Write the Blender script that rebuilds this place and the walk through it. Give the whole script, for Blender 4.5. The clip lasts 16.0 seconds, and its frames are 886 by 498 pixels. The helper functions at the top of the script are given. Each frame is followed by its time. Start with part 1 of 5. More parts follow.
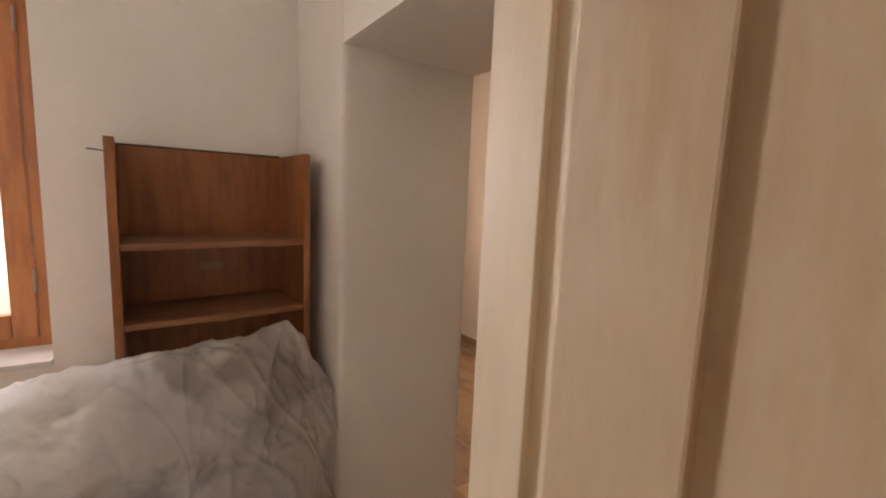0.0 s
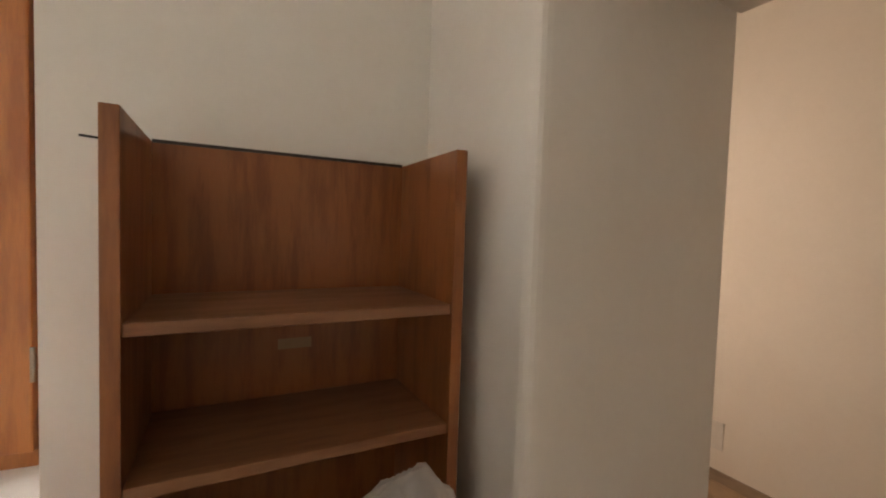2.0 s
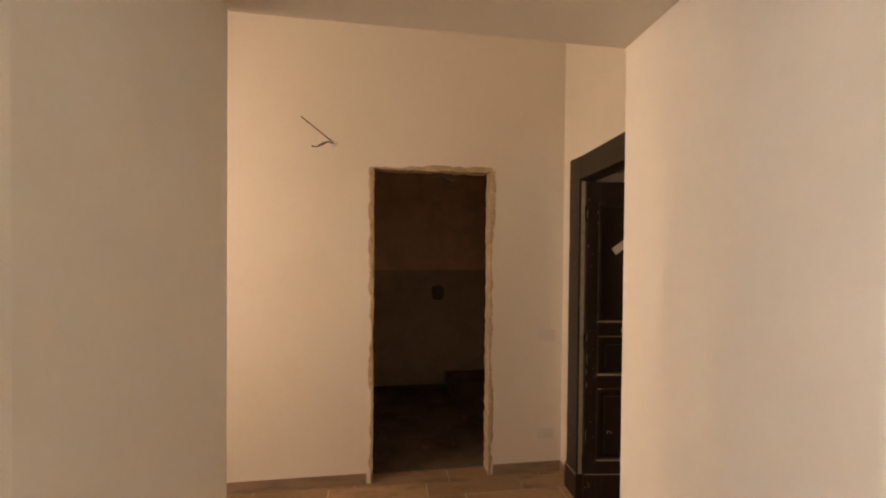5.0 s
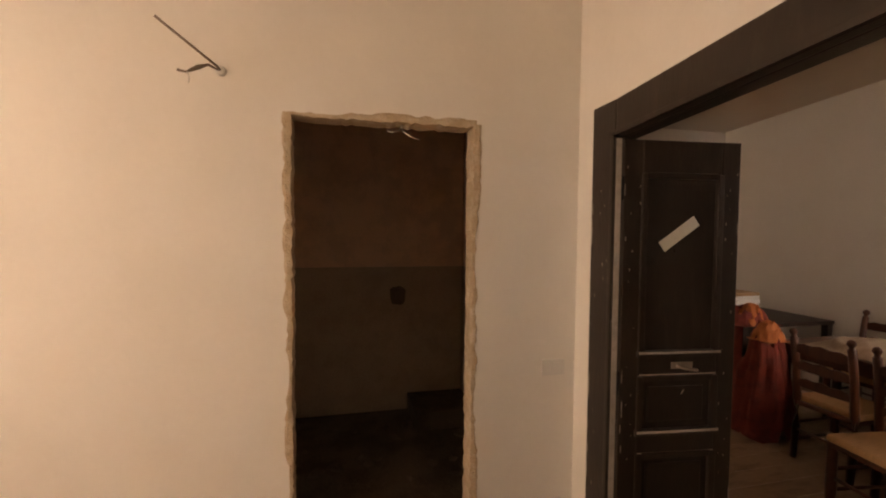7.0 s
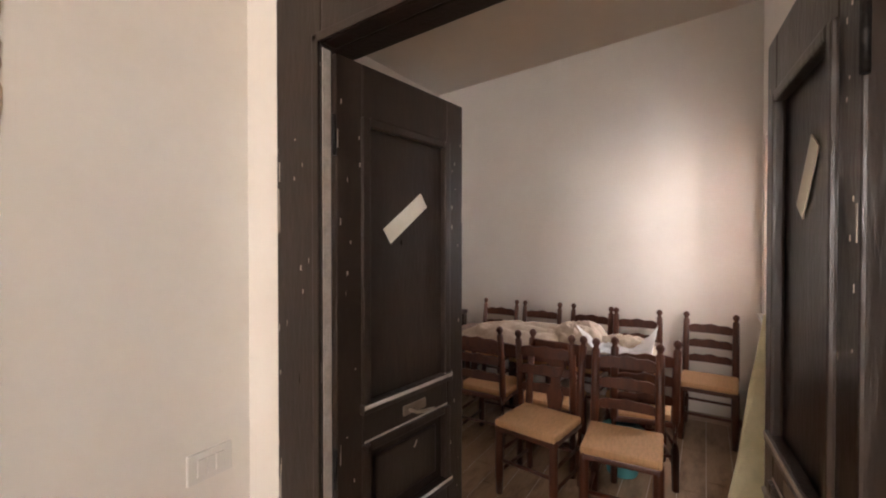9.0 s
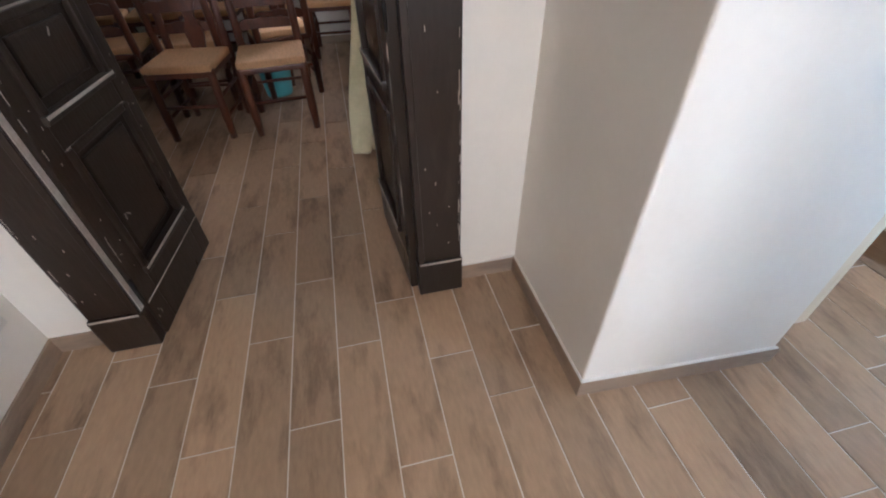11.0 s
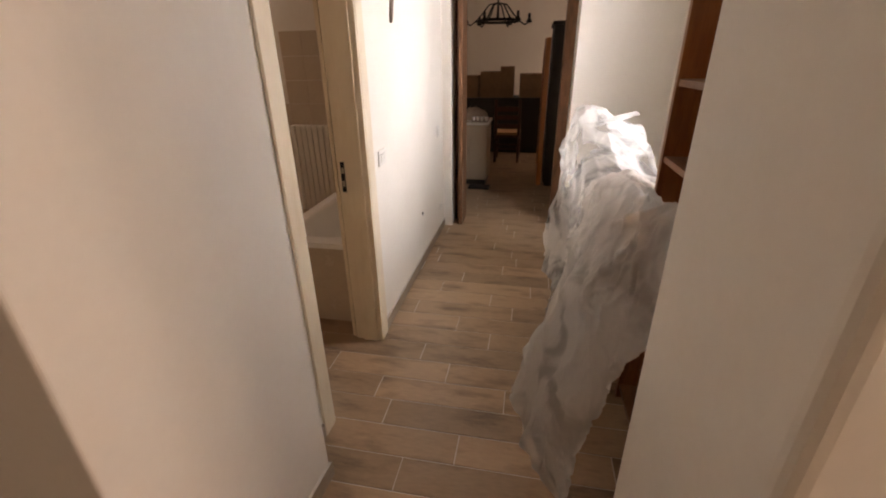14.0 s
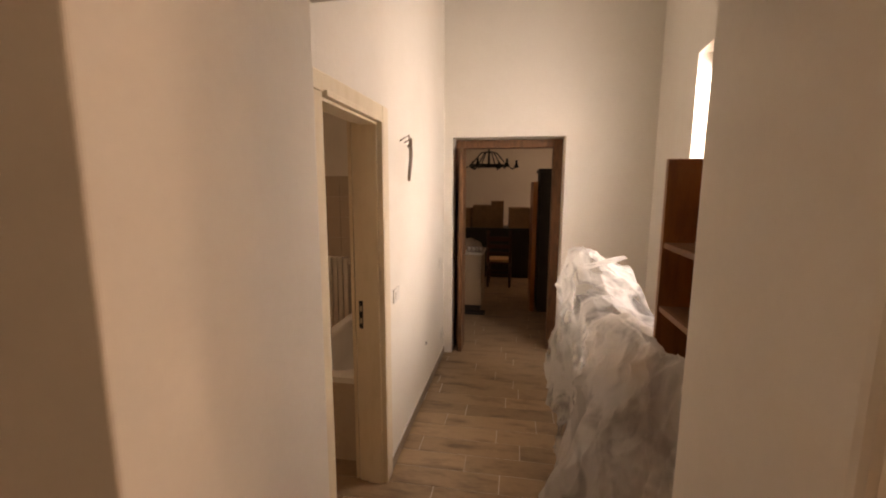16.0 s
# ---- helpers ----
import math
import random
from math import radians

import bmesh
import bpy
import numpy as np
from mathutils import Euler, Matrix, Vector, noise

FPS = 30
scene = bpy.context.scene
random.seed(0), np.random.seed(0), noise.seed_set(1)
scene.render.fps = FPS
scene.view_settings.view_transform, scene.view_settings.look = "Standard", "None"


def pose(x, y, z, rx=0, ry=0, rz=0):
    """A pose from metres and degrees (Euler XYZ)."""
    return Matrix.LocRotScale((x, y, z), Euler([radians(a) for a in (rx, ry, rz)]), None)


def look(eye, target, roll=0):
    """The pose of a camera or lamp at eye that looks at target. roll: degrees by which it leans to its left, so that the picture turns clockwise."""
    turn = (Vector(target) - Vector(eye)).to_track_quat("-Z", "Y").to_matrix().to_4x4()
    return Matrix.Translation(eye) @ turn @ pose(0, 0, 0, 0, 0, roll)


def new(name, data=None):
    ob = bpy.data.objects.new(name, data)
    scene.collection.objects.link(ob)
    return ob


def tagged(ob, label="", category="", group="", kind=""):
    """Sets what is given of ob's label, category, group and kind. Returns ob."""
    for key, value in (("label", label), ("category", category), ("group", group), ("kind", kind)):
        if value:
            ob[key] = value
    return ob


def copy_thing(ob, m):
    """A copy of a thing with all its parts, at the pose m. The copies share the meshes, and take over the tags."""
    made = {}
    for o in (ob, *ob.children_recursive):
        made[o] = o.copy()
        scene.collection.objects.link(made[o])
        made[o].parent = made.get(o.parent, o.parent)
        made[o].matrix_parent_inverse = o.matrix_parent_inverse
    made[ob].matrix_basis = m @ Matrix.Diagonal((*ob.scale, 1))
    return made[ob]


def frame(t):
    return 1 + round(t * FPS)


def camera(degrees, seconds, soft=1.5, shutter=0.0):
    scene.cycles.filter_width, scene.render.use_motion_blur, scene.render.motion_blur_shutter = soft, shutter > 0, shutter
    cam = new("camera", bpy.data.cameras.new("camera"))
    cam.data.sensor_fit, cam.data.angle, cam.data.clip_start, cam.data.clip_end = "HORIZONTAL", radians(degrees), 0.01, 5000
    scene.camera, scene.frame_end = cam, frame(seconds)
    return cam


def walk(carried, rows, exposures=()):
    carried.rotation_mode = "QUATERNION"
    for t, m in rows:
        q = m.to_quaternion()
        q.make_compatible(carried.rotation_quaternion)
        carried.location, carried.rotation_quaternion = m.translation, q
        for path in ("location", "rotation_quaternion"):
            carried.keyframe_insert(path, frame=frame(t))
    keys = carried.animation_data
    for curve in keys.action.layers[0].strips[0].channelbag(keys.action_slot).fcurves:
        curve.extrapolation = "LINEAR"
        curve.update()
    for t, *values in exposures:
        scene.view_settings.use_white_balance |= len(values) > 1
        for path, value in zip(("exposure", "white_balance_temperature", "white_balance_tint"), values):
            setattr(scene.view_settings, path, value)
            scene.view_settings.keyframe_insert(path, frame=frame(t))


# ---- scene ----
cam = camera(92.7, 16.0, soft=2.0)

PATH = [
    (0, (0.453, -1.357, 1.704), (-1.132, -0.163, 1.451), 2.4),
    (0.5, (0.207, -1.385, 1.67), (-1.557, -0.457, 1.497), 1.6),
    (1, (-0.063, -1.359, 1.704), (-1.868, -0.513, 1.549), 1.8),
    (1.5, (-0.297, -1.264, 1.689), (-2.105, -0.416, 1.594), 1.9),
    (2, (-0.458, -1.232, 1.665), (-2.232, -0.312, 1.575), 1.8),
    (2.5, (-0.643, -1.289, 1.675), (-2.08, 0.101, 1.63), 2.0),
    (3, (-0.645, -1.377, 1.674), (-1.594, 0.384, 1.661), 1.7),
    (3.5, (-0.64, -1.43, 1.681), (-1.167, 0.5, 1.679), 1.2),
    (4, (-0.714, -1.395, 1.693), (-0.838, 0.601, 1.694), 0.8),
    (4.5, (-0.744, -1.317, 1.678), (-0.584, 0.676, 1.667), 0.7),
    (7, (-0.568, -0.155, 1.689), (-0.109, 1.79, 1.609), 0.5),
    (7.5, (-0.492, 0.098, 1.691), (0.151, 1.991, 1.618), 0.6),
    (8, (-0.429, 0.293, 1.709), (0.627, 1.99, 1.63), 0.7),
    (8.5, (-0.326, 0.487, 1.666), (1.15, 1.835, 1.6), 1.1),
    (9, (-0.172, 0.628, 1.612), (1.526, 1.684, 1.587), 0.0),
    (9.5, (-0.153, 0.724, 1.553), (1.685, 1.474, 1.311), -0.1),
    (10, (-0.294, 0.764, 1.372), (1.507, 1.07, 0.558), -2.1),
    (10.2, (-0.405, 0.704, 1.316), (1.322, 0.894, 0.325), -3.0),
    (12.5, (-0.748, 0.508, 1.301), (0.176, -0.420, -0.211), -3.0),
    (13, (-0.758, 0.451, 1.390), (0.018, -0.723, -0.030), -1.7),
    (13.5, (-0.778, 0.440, 1.520), (-0.125, -1.070, 0.383), -1.1),
    (14, (-0.782, 0.405, 1.571), (-0.415, -1.384, 0.756), -1.0),
    (14.5, (-0.775, 0.436, 1.635), (-0.477, -1.444, 1.022), -0.3),
    (15, (-0.745, 0.475, 1.679), (-0.466, -1.455, 1.236), -0.0),
    (15.5, (-0.709, 0.512, 1.712), (-0.431, -1.437, 1.362), 0.1),
    (16, (-0.67, 0.546, 1.729), (-0.339, -1.405, 1.437), 0.2),
]
EXPOSURE = [
    (0, 1.42, 9200, 33), (0.5, 1.10, 8800, 29), (1.5, 1.20, 8700, 28), (2, 1.32, 8900, 24), (2.5, 2.0, 9400, 26), (3, 2.17, 9700, 26), (3.5, 2.0, 10200, 26), (4.5, 1.72, 11300, 29),
    (7, 1.90, 9900, 28), (8, 2.60, 9000, 26), (8.5, 2.96, 7500, 22), (9, 2.90, 6700, 18), (10, 2.82, 5950, 12), (12.5, 2.48, 5350, 14), (13, 2.30, 5850, 19), (13.5, 1.92, 7300, 27),
    (14, 1.50, 9000, 30), (15, 1.20, 11400, 36), (16, 1.12, 12700, 37),
]
walk(cam, [(t, look(eye, target, roll)) for t, eye, target, roll in PATH], EXPOSURE)

# ---------------------------------------------------------------- light
world = bpy.data.worlds.new("sky")
scene.world = world
world.use_nodes = True
_n, _l = world.node_tree.nodes, world.node_tree.links
_sky = _n.new("ShaderNodeTexSky")
_sky.sky_type, _sky.sun_disc = "NISHITA", False
_sky.sun_elevation, _sky.sun_rotation = radians(31.6), radians(22.6)
_l.new(_sky.outputs[0], _n["Background"].inputs[0])
_sky.dust_density, _sky.ozone_density = 7.0, 0.5
_n["Background"].inputs[1].default_value = 0.15

_sun = bpy.data.lights.new("sun", "SUN")
_sun.energy, _sun.angle, _sun.color = 5.0, radians(0.5), (1.0, 0.985, 0.965)
new("sun", _sun).matrix_world = look((0, 0, 30), (-5, -12, 22))


def window_light(name, place, target, w, h, watts, color=(0.80, 0.90, 1.0)):
    """An area lamp in a window's opening, for the light of the sky outside."""
    lamp = bpy.data.lights.new(name, "AREA")
    lamp.shape, lamp.size, lamp.size_y = "RECTANGLE", w, h
    lamp.energy, lamp.color = watts, color
    ob = new(name, lamp)
    ob.matrix_world = look(place, target)
    return ob


window_light("hall_window_light", (-2.08, -2.34, 1.80), (-0.2, -3.1, 1.1), 0.44, 1.45, 31, (0.62, 0.81, 1.0))
# added for the daylight from the west; its window is unseen, its place assumed
window_light("entry_window_light", (-3.55, 0.55, 1.8), (-0.4, 1.7, 1.4), 0.85, 1.5, 14.8, (1.0, 0.965, 0.91))
window_light("dining_window_light", (3.55, -0.33, 1.75), (1.2, 1.5, 1.75), 0.75, 1.4, 19, (0.94, 0.96, 1.0))
# fill light for the bathroom, set in an added window out of view
window_light("bath_window_light", (1.85, -3.58, 1.9), (1.0, -2.0, 1.0), 0.55, 0.9, 6.2, (1.0, 0.94, 0.88))
# added to brighten the far room's back wall from an unseen side window
window_light("far_window_light", (-2.58, -7.9, 1.8), (0, -8.1, 1.2), 1.0, 1.4, 6.5, (1.0, 0.93, 0.85))

# ---------------------------------------------------------------- materials


def material(name, base, rough=0.6, vary=0.08, scale=6.0, bump=0.05, fine=60.0, metal=0.0, second=None, stretch=(1, 1, 1),
             random_value=0.0, amount=0.5, coat=0.0, low=0.45, high=0.62):
    """A surface with colour variation at two scales, a second tone in patches, and fine relief."""
    m = bpy.data.materials.new(name)
    m.use_nodes = True
    n, l = m.node_tree.nodes, m.node_tree.links
    b = n["Principled BSDF"]
    b.inputs["Metallic"].default_value = metal
    b.inputs["Coat Weight"].default_value = coat
    co = n.new("ShaderNodeTexCoord")
    mp = n.new("ShaderNodeMapping")
    mp.inputs["Scale"].default_value = stretch
    l.new(co.outputs["Object"], mp.inputs["Vector"])
    vec = mp.outputs["Vector"]
    info = n.new("ShaderNodeObjectInfo")
    if random_value > 0:
        off = n.new("ShaderNodeVectorMath")
        off.operation = "MULTIPLY_ADD"
        comb = n.new("ShaderNodeCombineXYZ")
        for k in range(3):
            l.new(info.outputs["Random"], comb.inputs[k])
        l.new(comb.outputs[0], off.inputs[0])
        off.inputs[1].default_value = (37.0, 71.0, 13.0)
        l.new(vec, off.inputs[2])
        vec = off.outputs[0]
    big = n.new("ShaderNodeTexNoise")
    big.inputs["Scale"].default_value, big.inputs["Detail"].default_value = scale, 6.0
    big.inputs["Roughness"].default_value = 0.62
    small = n.new("ShaderNodeTexNoise")
    small.inputs["Scale"].default_value, small.inputs["Detail"].default_value = fine, 4.0
    for t in (big, small):
        l.new(vec, t.inputs["Vector"])
    ramp = n.new("ShaderNodeValToRGB")
    ramp.color_ramp.elements[0].position, ramp.color_ramp.elements[1].position = low, high
    l.new(big.outputs["Fac"], ramp.inputs["Fac"])
    mix = n.new("ShaderNodeMix")
    mix.data_type = "RGBA"
    two = second if second else tuple(min(1, c * (1 - 1.6 * vary)) for c in base)
    mix.inputs["A"].default_value, mix.inputs["B"].default_value = (*base, 1), (*two, 1)
    k = n.new("ShaderNodeMath")
    k.operation = "MULTIPLY"
    k.inputs[1].default_value = amount
    l.new(ramp.outputs["Color"], k.inputs[0])
    l.new(k.outputs[0], mix.inputs["Factor"])
    hsv = n.new("ShaderNodeHueSaturation")
    l.new(mix.outputs["Result"], hsv.inputs["Color"])
    val = n.new("ShaderNodeMath")
    val.operation = "MULTIPLY_ADD"
    val.inputs[1].default_value, val.inputs[2].default_value = vary * 1.6, 1 - vary * 0.8
    l.new(small.outputs["Fac"], val.inputs[0])
    out = val.outputs[0]
    if random_value > 0:
        rv = n.new("ShaderNodeMath")
        rv.operation = "MULTIPLY_ADD"
        rv.inputs[1].default_value = random_value
        sub = n.new("ShaderNodeMath")
        sub.operation = "SUBTRACT"
        sub.inputs[1].default_value = random_value / 2
        l.new(info.outputs["Random"], rv.inputs[0])
        l.new(out, rv.inputs[2])
        l.new(rv.outputs[0], sub.inputs[0])
        out = sub.outputs[0]
    l.new(out, hsv.inputs["Value"])
    l.new(hsv.outputs["Color"], b.inputs["Base Color"])
    rr = n.new("ShaderNodeMath")
    rr.operation = "MULTIPLY_ADD"
    rr.inputs[1].default_value, rr.inputs[2].default_value = 0.18, rough - 0.09
    l.new(big.outputs["Fac"], rr.inputs[0])
    l.new(rr.outputs[0], b.inputs["Roughness"])
    if bump > 0:
        bp = n.new("ShaderNodeBump")
        bp.inputs["Strength"].default_value, bp.inputs["Distance"].default_value = bump, 0.01
        add = n.new("ShaderNodeMath")
        l.new(big.outputs["Fac"], add.inputs[0])
        l.new(small.outputs["Fac"], add.inputs[1])
        l.new(add.outputs[0], bp.inputs["Height"])
        l.new(bp.outputs[0], b.inputs["Normal"])
    return m


PLASTER = material("white_plaster", (0.80, 0.745, 0.67), 0.75, 0.03, 1.6, 0.05, 35, second=(0.755, 0.695, 0.615), amount=0.5)
CEIL = material("ceiling_paint", (0.80, 0.77, 0.72), 0.8, 0.03, 2, 0.03, 40)
ROUGHP = material("broken_plaster", (0.52, 0.38, 0.25), 0.9, 0.2, 18, 0.8, 90, second=(0.70, 0.60, 0.46))
CEMENT = material("rough_cement", (0.46, 0.34, 0.24), 0.9, 0.2, 5, 0.6, 60, second=(0.36, 0.26, 0.18))
BAREWALL = material("old_plaster", (0.80, 0.53, 0.37), 0.9, 0.12, 4, 0.3, 50, second=(0.52, 0.34, 0.23))
TILE = material("wood_look_tile", (0.42, 0.274, 0.168), 0.40, 0.26, 3.0, 0.06, 22, second=(0.10, 0.056, 0.034), stretch=(1.0, 3.4, 4.0),
                random_value=0.38, amount=0.74, low=0.50, high=0.72)
GROUT = material("cement_grout", (0.74, 0.67, 0.58), 0.85, 0.1, 12, 0.2, 90)
SKIRT = material("skirting_tile", (0.34, 0.245, 0.175), 0.45, 0.15, 4, 0.05, 30, second=(0.20, 0.15, 0.115), stretch=(1, 1, 4), amount=0.6)
VENEER = material("walnut_veneer", (0.33, 0.112, 0.036), 0.34, 0.14, 3.0, 0.03, 28, second=(0.19, 0.058, 0.019), stretch=(9, 9, 1.2), amount=0.7)
BOARDV = material("walnut_board", (0.27, 0.118, 0.055), 0.42, 0.12, 3.0, 0.03, 28, second=(0.18, 0.070, 0.031), stretch=(9, 1.2, 9), amount=0.7)
ORANGE = material("varnished_pine", (0.50, 0.17, 0.045), 0.38, 0.12, 3.0, 0.04, 30, second=(0.33, 0.095, 0.025), stretch=(8, 8, 1), amount=0.7, coat=0.2)
CREAM = material("cream_painted_wood", (0.76, 0.64, 0.48), 0.5, 0.05, 5, 0.05, 40, second=(0.62, 0.49, 0.31), stretch=(5, 5, 1), amount=0.5, low=0.5, high=0.75)
RAWPINE = material("pale_pine_door", (0.62, 0.48, 0.33), 0.5, 0.08, 4, 0.05, 30, second=(0.46, 0.27, 0.13), stretch=(4, 4, 0.8), amount=0.6, low=0.52, high=0.75)
BLACKW = material("worn_dark_paint", (0.025, 0.015, 0.010), 0.31, 0.2, 4, 0.12, 30, second=(0.075, 0.050, 0.037), stretch=(3.2, 3.2, 0.7), amount=0.5, low=0.52, high=0.78)
CHIP = material("bare_chipped_wood", (0.46, 0.40, 0.34), 0.7, 0.2, 30, 0.2, 90)
TAPE = material("paper_tape", (0.72, 0.66, 0.54), 0.7, 0.06, 20, 0.1, 120)
CHAIRW = material("dark_stained_beech", (0.10, 0.028, 0.012), 0.36, 0.2, 8, 0.06, 50, second=(0.035, 0.011, 0.006), stretch=(3, 3, 1))
RUSH = material("woven_straw", (0.64, 0.36, 0.175), 0.75, 0.2, 22, 0.5, 140, second=(0.45, 0.27, 0.12), stretch=(1, 5, 1))
CLOTH = material("old_tablecloth", (0.46, 0.36, 0.27), 0.85, 0.15, 9, 0.25, 120, second=(0.30, 0.21, 0.15))
PAPER = material("crumpled_paper", (0.74, 0.71, 0.68), 0.7, 0.08, 12, 0.2, 60)
RED = material("red_fabric", (0.22, 0.030, 0.018), 0.85, 0.2, 10, 0.3, 100, second=(0.07, 0.010, 0.008))
ORF = material("orange_fabric", (0.52, 0.15, 0.045), 0.8, 0.15, 10, 0.3, 100)
DARKF = material("dark_fabric", (0.03, 0.022, 0.02), 0.9, 0.2, 10, 0.3, 100)
BLUE = material("pale_blue_plastic", (0.12, 0.48, 0.52), 0.4, 0.08, 8, 0.05, 50)
BOARDG = material("pale_yellow_board", (0.74, 0.665, 0.43), 0.7, 0.07, 6, 0.1, 60, second=(0.54, 0.50, 0.27))
PLATE = material("white_switch_plastic", (0.72, 0.68, 0.62), 0.35, 0.02, 5, 0.0, 40)
METAL = material("worn_brass", (0.40, 0.34, 0.27), 0.4, 0.15, 20, 0.1, 90, metal=0.9)
IRON = material("black_wrought_iron", (0.02, 0.018, 0.017), 0.5, 0.2, 20, 0.2, 90, metal=0.6)
ENAMEL = material("white_enamel", (0.84, 0.82, 0.78), 0.15, 0.02, 5, 0.0, 40, coat=0.4)
RADP = material("radiator_paint", (0.76, 0.71, 0.62), 0.35, 0.03, 5, 0.02, 40)
WALLTILE = material("beige_wall_tile", (0.56, 0.45, 0.34), 0.25, 0.05, 8, 0.02, 40, random_value=0.06)
STONE = material("pale_marble_sill", (0.70, 0.68, 0.63), 0.35, 0.06, 6, 0.04, 50)
OLDWOOD = material("old_brown_door", (0.22, 0.095, 0.045), 0.5, 0.2, 6, 0.1, 40, second=(0.09, 0.04, 0.02), stretch=(5, 5, 1), amount=0.7)
DARKWOOD = material("dark_wardrobe", (0.028, 0.018, 0.014), 0.5, 0.15, 6, 0.05, 40)
CARTON = material("brown_cardboard", (0.36, 0.22, 0.12), 0.85, 0.1, 8, 0.08, 60, second=(0.26, 0.15, 0.08))
FACADE = material("sunlit_lime_render", (0.92, 0.92, 0.91), 0.85, 0.05, 1.2, 0.2, 20)
# dirty floor and rubble tone; its dark brown also stands for the hole's shade
SCREED = material("dirt_shade_screed", (0.16, 0.11, 0.075), 0.95, 0.25, 3, 0.6, 40, second=(0.07, 0.05, 0.036), amount=0.7)
ROOFT = material("roof_tiles", (0.46, 0.36, 0.29), 0.85, 0.2, 3, 0.4, 20)
# distance haze and glare are put into the hill's pale blue-grey
HILL = material("haze_painted_hill", (0.58, 0.65, 0.72), 0.95, 0.15, 0.6, 0.2, 6, second=(0.42, 0.49, 0.54))
# outdoor glare is put into this pale tone of door, lantern and far windows
PALEDOOR = material("glare_paled_wood", (0.66, 0.62, 0.56), 0.8, 0.1, 6, 0.1, 60)
ROAD = material("outdoor_paving", (0.34, 0.32, 0.29), 0.9, 0.12, 1.5, 0.2, 20)
WHITEC = material("white_cabinet_paint", (0.50, 0.38, 0.26), 0.5, 0.06, 6, 0.04, 40)
COPPER = material("wire_insulation", (0.20, 0.14, 0.10), 0.5, 0.2, 30, 0.1, 90)


def glass_material():
    m = bpy.data.materials.new("window_glass")
    m.use_nodes = True
    b = m.node_tree.nodes["Principled BSDF"]
    b.inputs["Transmission Weight"].default_value = 1.0
    b.inputs["Roughness"].default_value = 0.02
    b.inputs["IOR"].default_value = 1.45
    return m


def sheet_material(name, least, most):
    """Thin milky polythene: part diffuse, part translucent, clear where it lies smooth."""
    m = bpy.data.materials.new(name)
    m.use_nodes = True
    n, l = m.node_tree.nodes, m.node_tree.links
    gl = n["Principled BSDF"]
    gl.inputs["Base Color"].default_value = (0.87, 0.855, 0.83, 1)
    gl.inputs["Roughness"].default_value = 0.48
    gl.inputs["Specular IOR Level"].default_value = 0.35
    tl = n.new("ShaderNodeBsdfTranslucent")
    tl.inputs["Color"].default_value = (0.84, 0.81, 0.77, 1)
    tr = n.new("ShaderNodeBsdfTransparent")
    a, b = n.new("ShaderNodeMixShader"), n.new("ShaderNodeMixShader")
    a.inputs[0].default_value = 0.60
    l.new(gl.outputs[0], a.inputs[1])
    l.new(tl.outputs[0], a.inputs[2])
    co = n.new("ShaderNodeTexCoord")
    no = n.new("ShaderNodeTexNoise")
    no.inputs["Scale"].default_value, no.inputs["Detail"].default_value = 3.6, 3
    no.inputs["Distortion"].default_value = 0.8
    l.new(co.outputs["Object"], no.inputs["Vector"])
    fine = n.new("ShaderNodeTexNoise")
    fine.inputs["Scale"].default_value, fine.inputs["Detail"].default_value = 38, 5
    fine.inputs["Distortion"].default_value = 1.2
    l.new(co.outputs["Object"], fine.inputs["Vector"])
    bp = n.new("ShaderNodeBump")
    bp.inputs["Strength"].default_value, bp.inputs["Distance"].default_value = 0.36, 0.01
    l.new(fine.outputs["Fac"], bp.inputs["Height"])
    l.new(bp.outputs[0], gl.inputs["Normal"])
    r = n.new("ShaderNodeMapRange")
    r.interpolation_type = "SMOOTHSTEP"
    r.inputs[1].default_value, r.inputs[2].default_value = 0.46, 0.66
    r.inputs[3].default_value, r.inputs[4].default_value = least, most
    l.new(no.outputs["Fac"], r.inputs[0])
    l.new(r.outputs[0], b.inputs[0])
    l.new(a.outputs[0], b.inputs[1])
    l.new(tr.outputs[0], b.inputs[2])
    l.new(b.outputs[0], n["Material Output"].inputs[0])
    return m


# SHEET2 is the same polythene with a less clear range
GLASS, SHEET, SHEET2 = glass_material(), sheet_material("milky_polythene", 0.20, 0.76), sheet_material("less_clear_polythene", 0.12, 0.46)

# ---------------------------------------------------------------- mesh helpers


def box(bm, x0, x1, y0, y1, z0, z1, bevel=0.0, m=None):
    """A box, with its edges bevelled when asked, moved by m."""
    r = bmesh.ops.create_cube(bm, size=1.0)
    vs = r["verts"]
    bmesh.ops.scale(bm, vec=(x1 - x0, y1 - y0, z1 - z0), verts=vs)
    bmesh.ops.translate(bm, vec=((x0 + x1) / 2, (y0 + y1) / 2, (z0 + z1) / 2), verts=vs)
    if bevel > 0:
        es = list({e for v in vs for e in v.link_edges})
        g = bmesh.ops.bevel(bm, geom=es, offset=bevel, segments=2, affect="EDGES", profile=0.6)
        vs = list({v for f in g["faces"] for v in f.verts} | {v for v in vs if v.is_valid})
    if m is not None:
        bmesh.ops.transform(bm, matrix=m, verts=vs)
    return vs


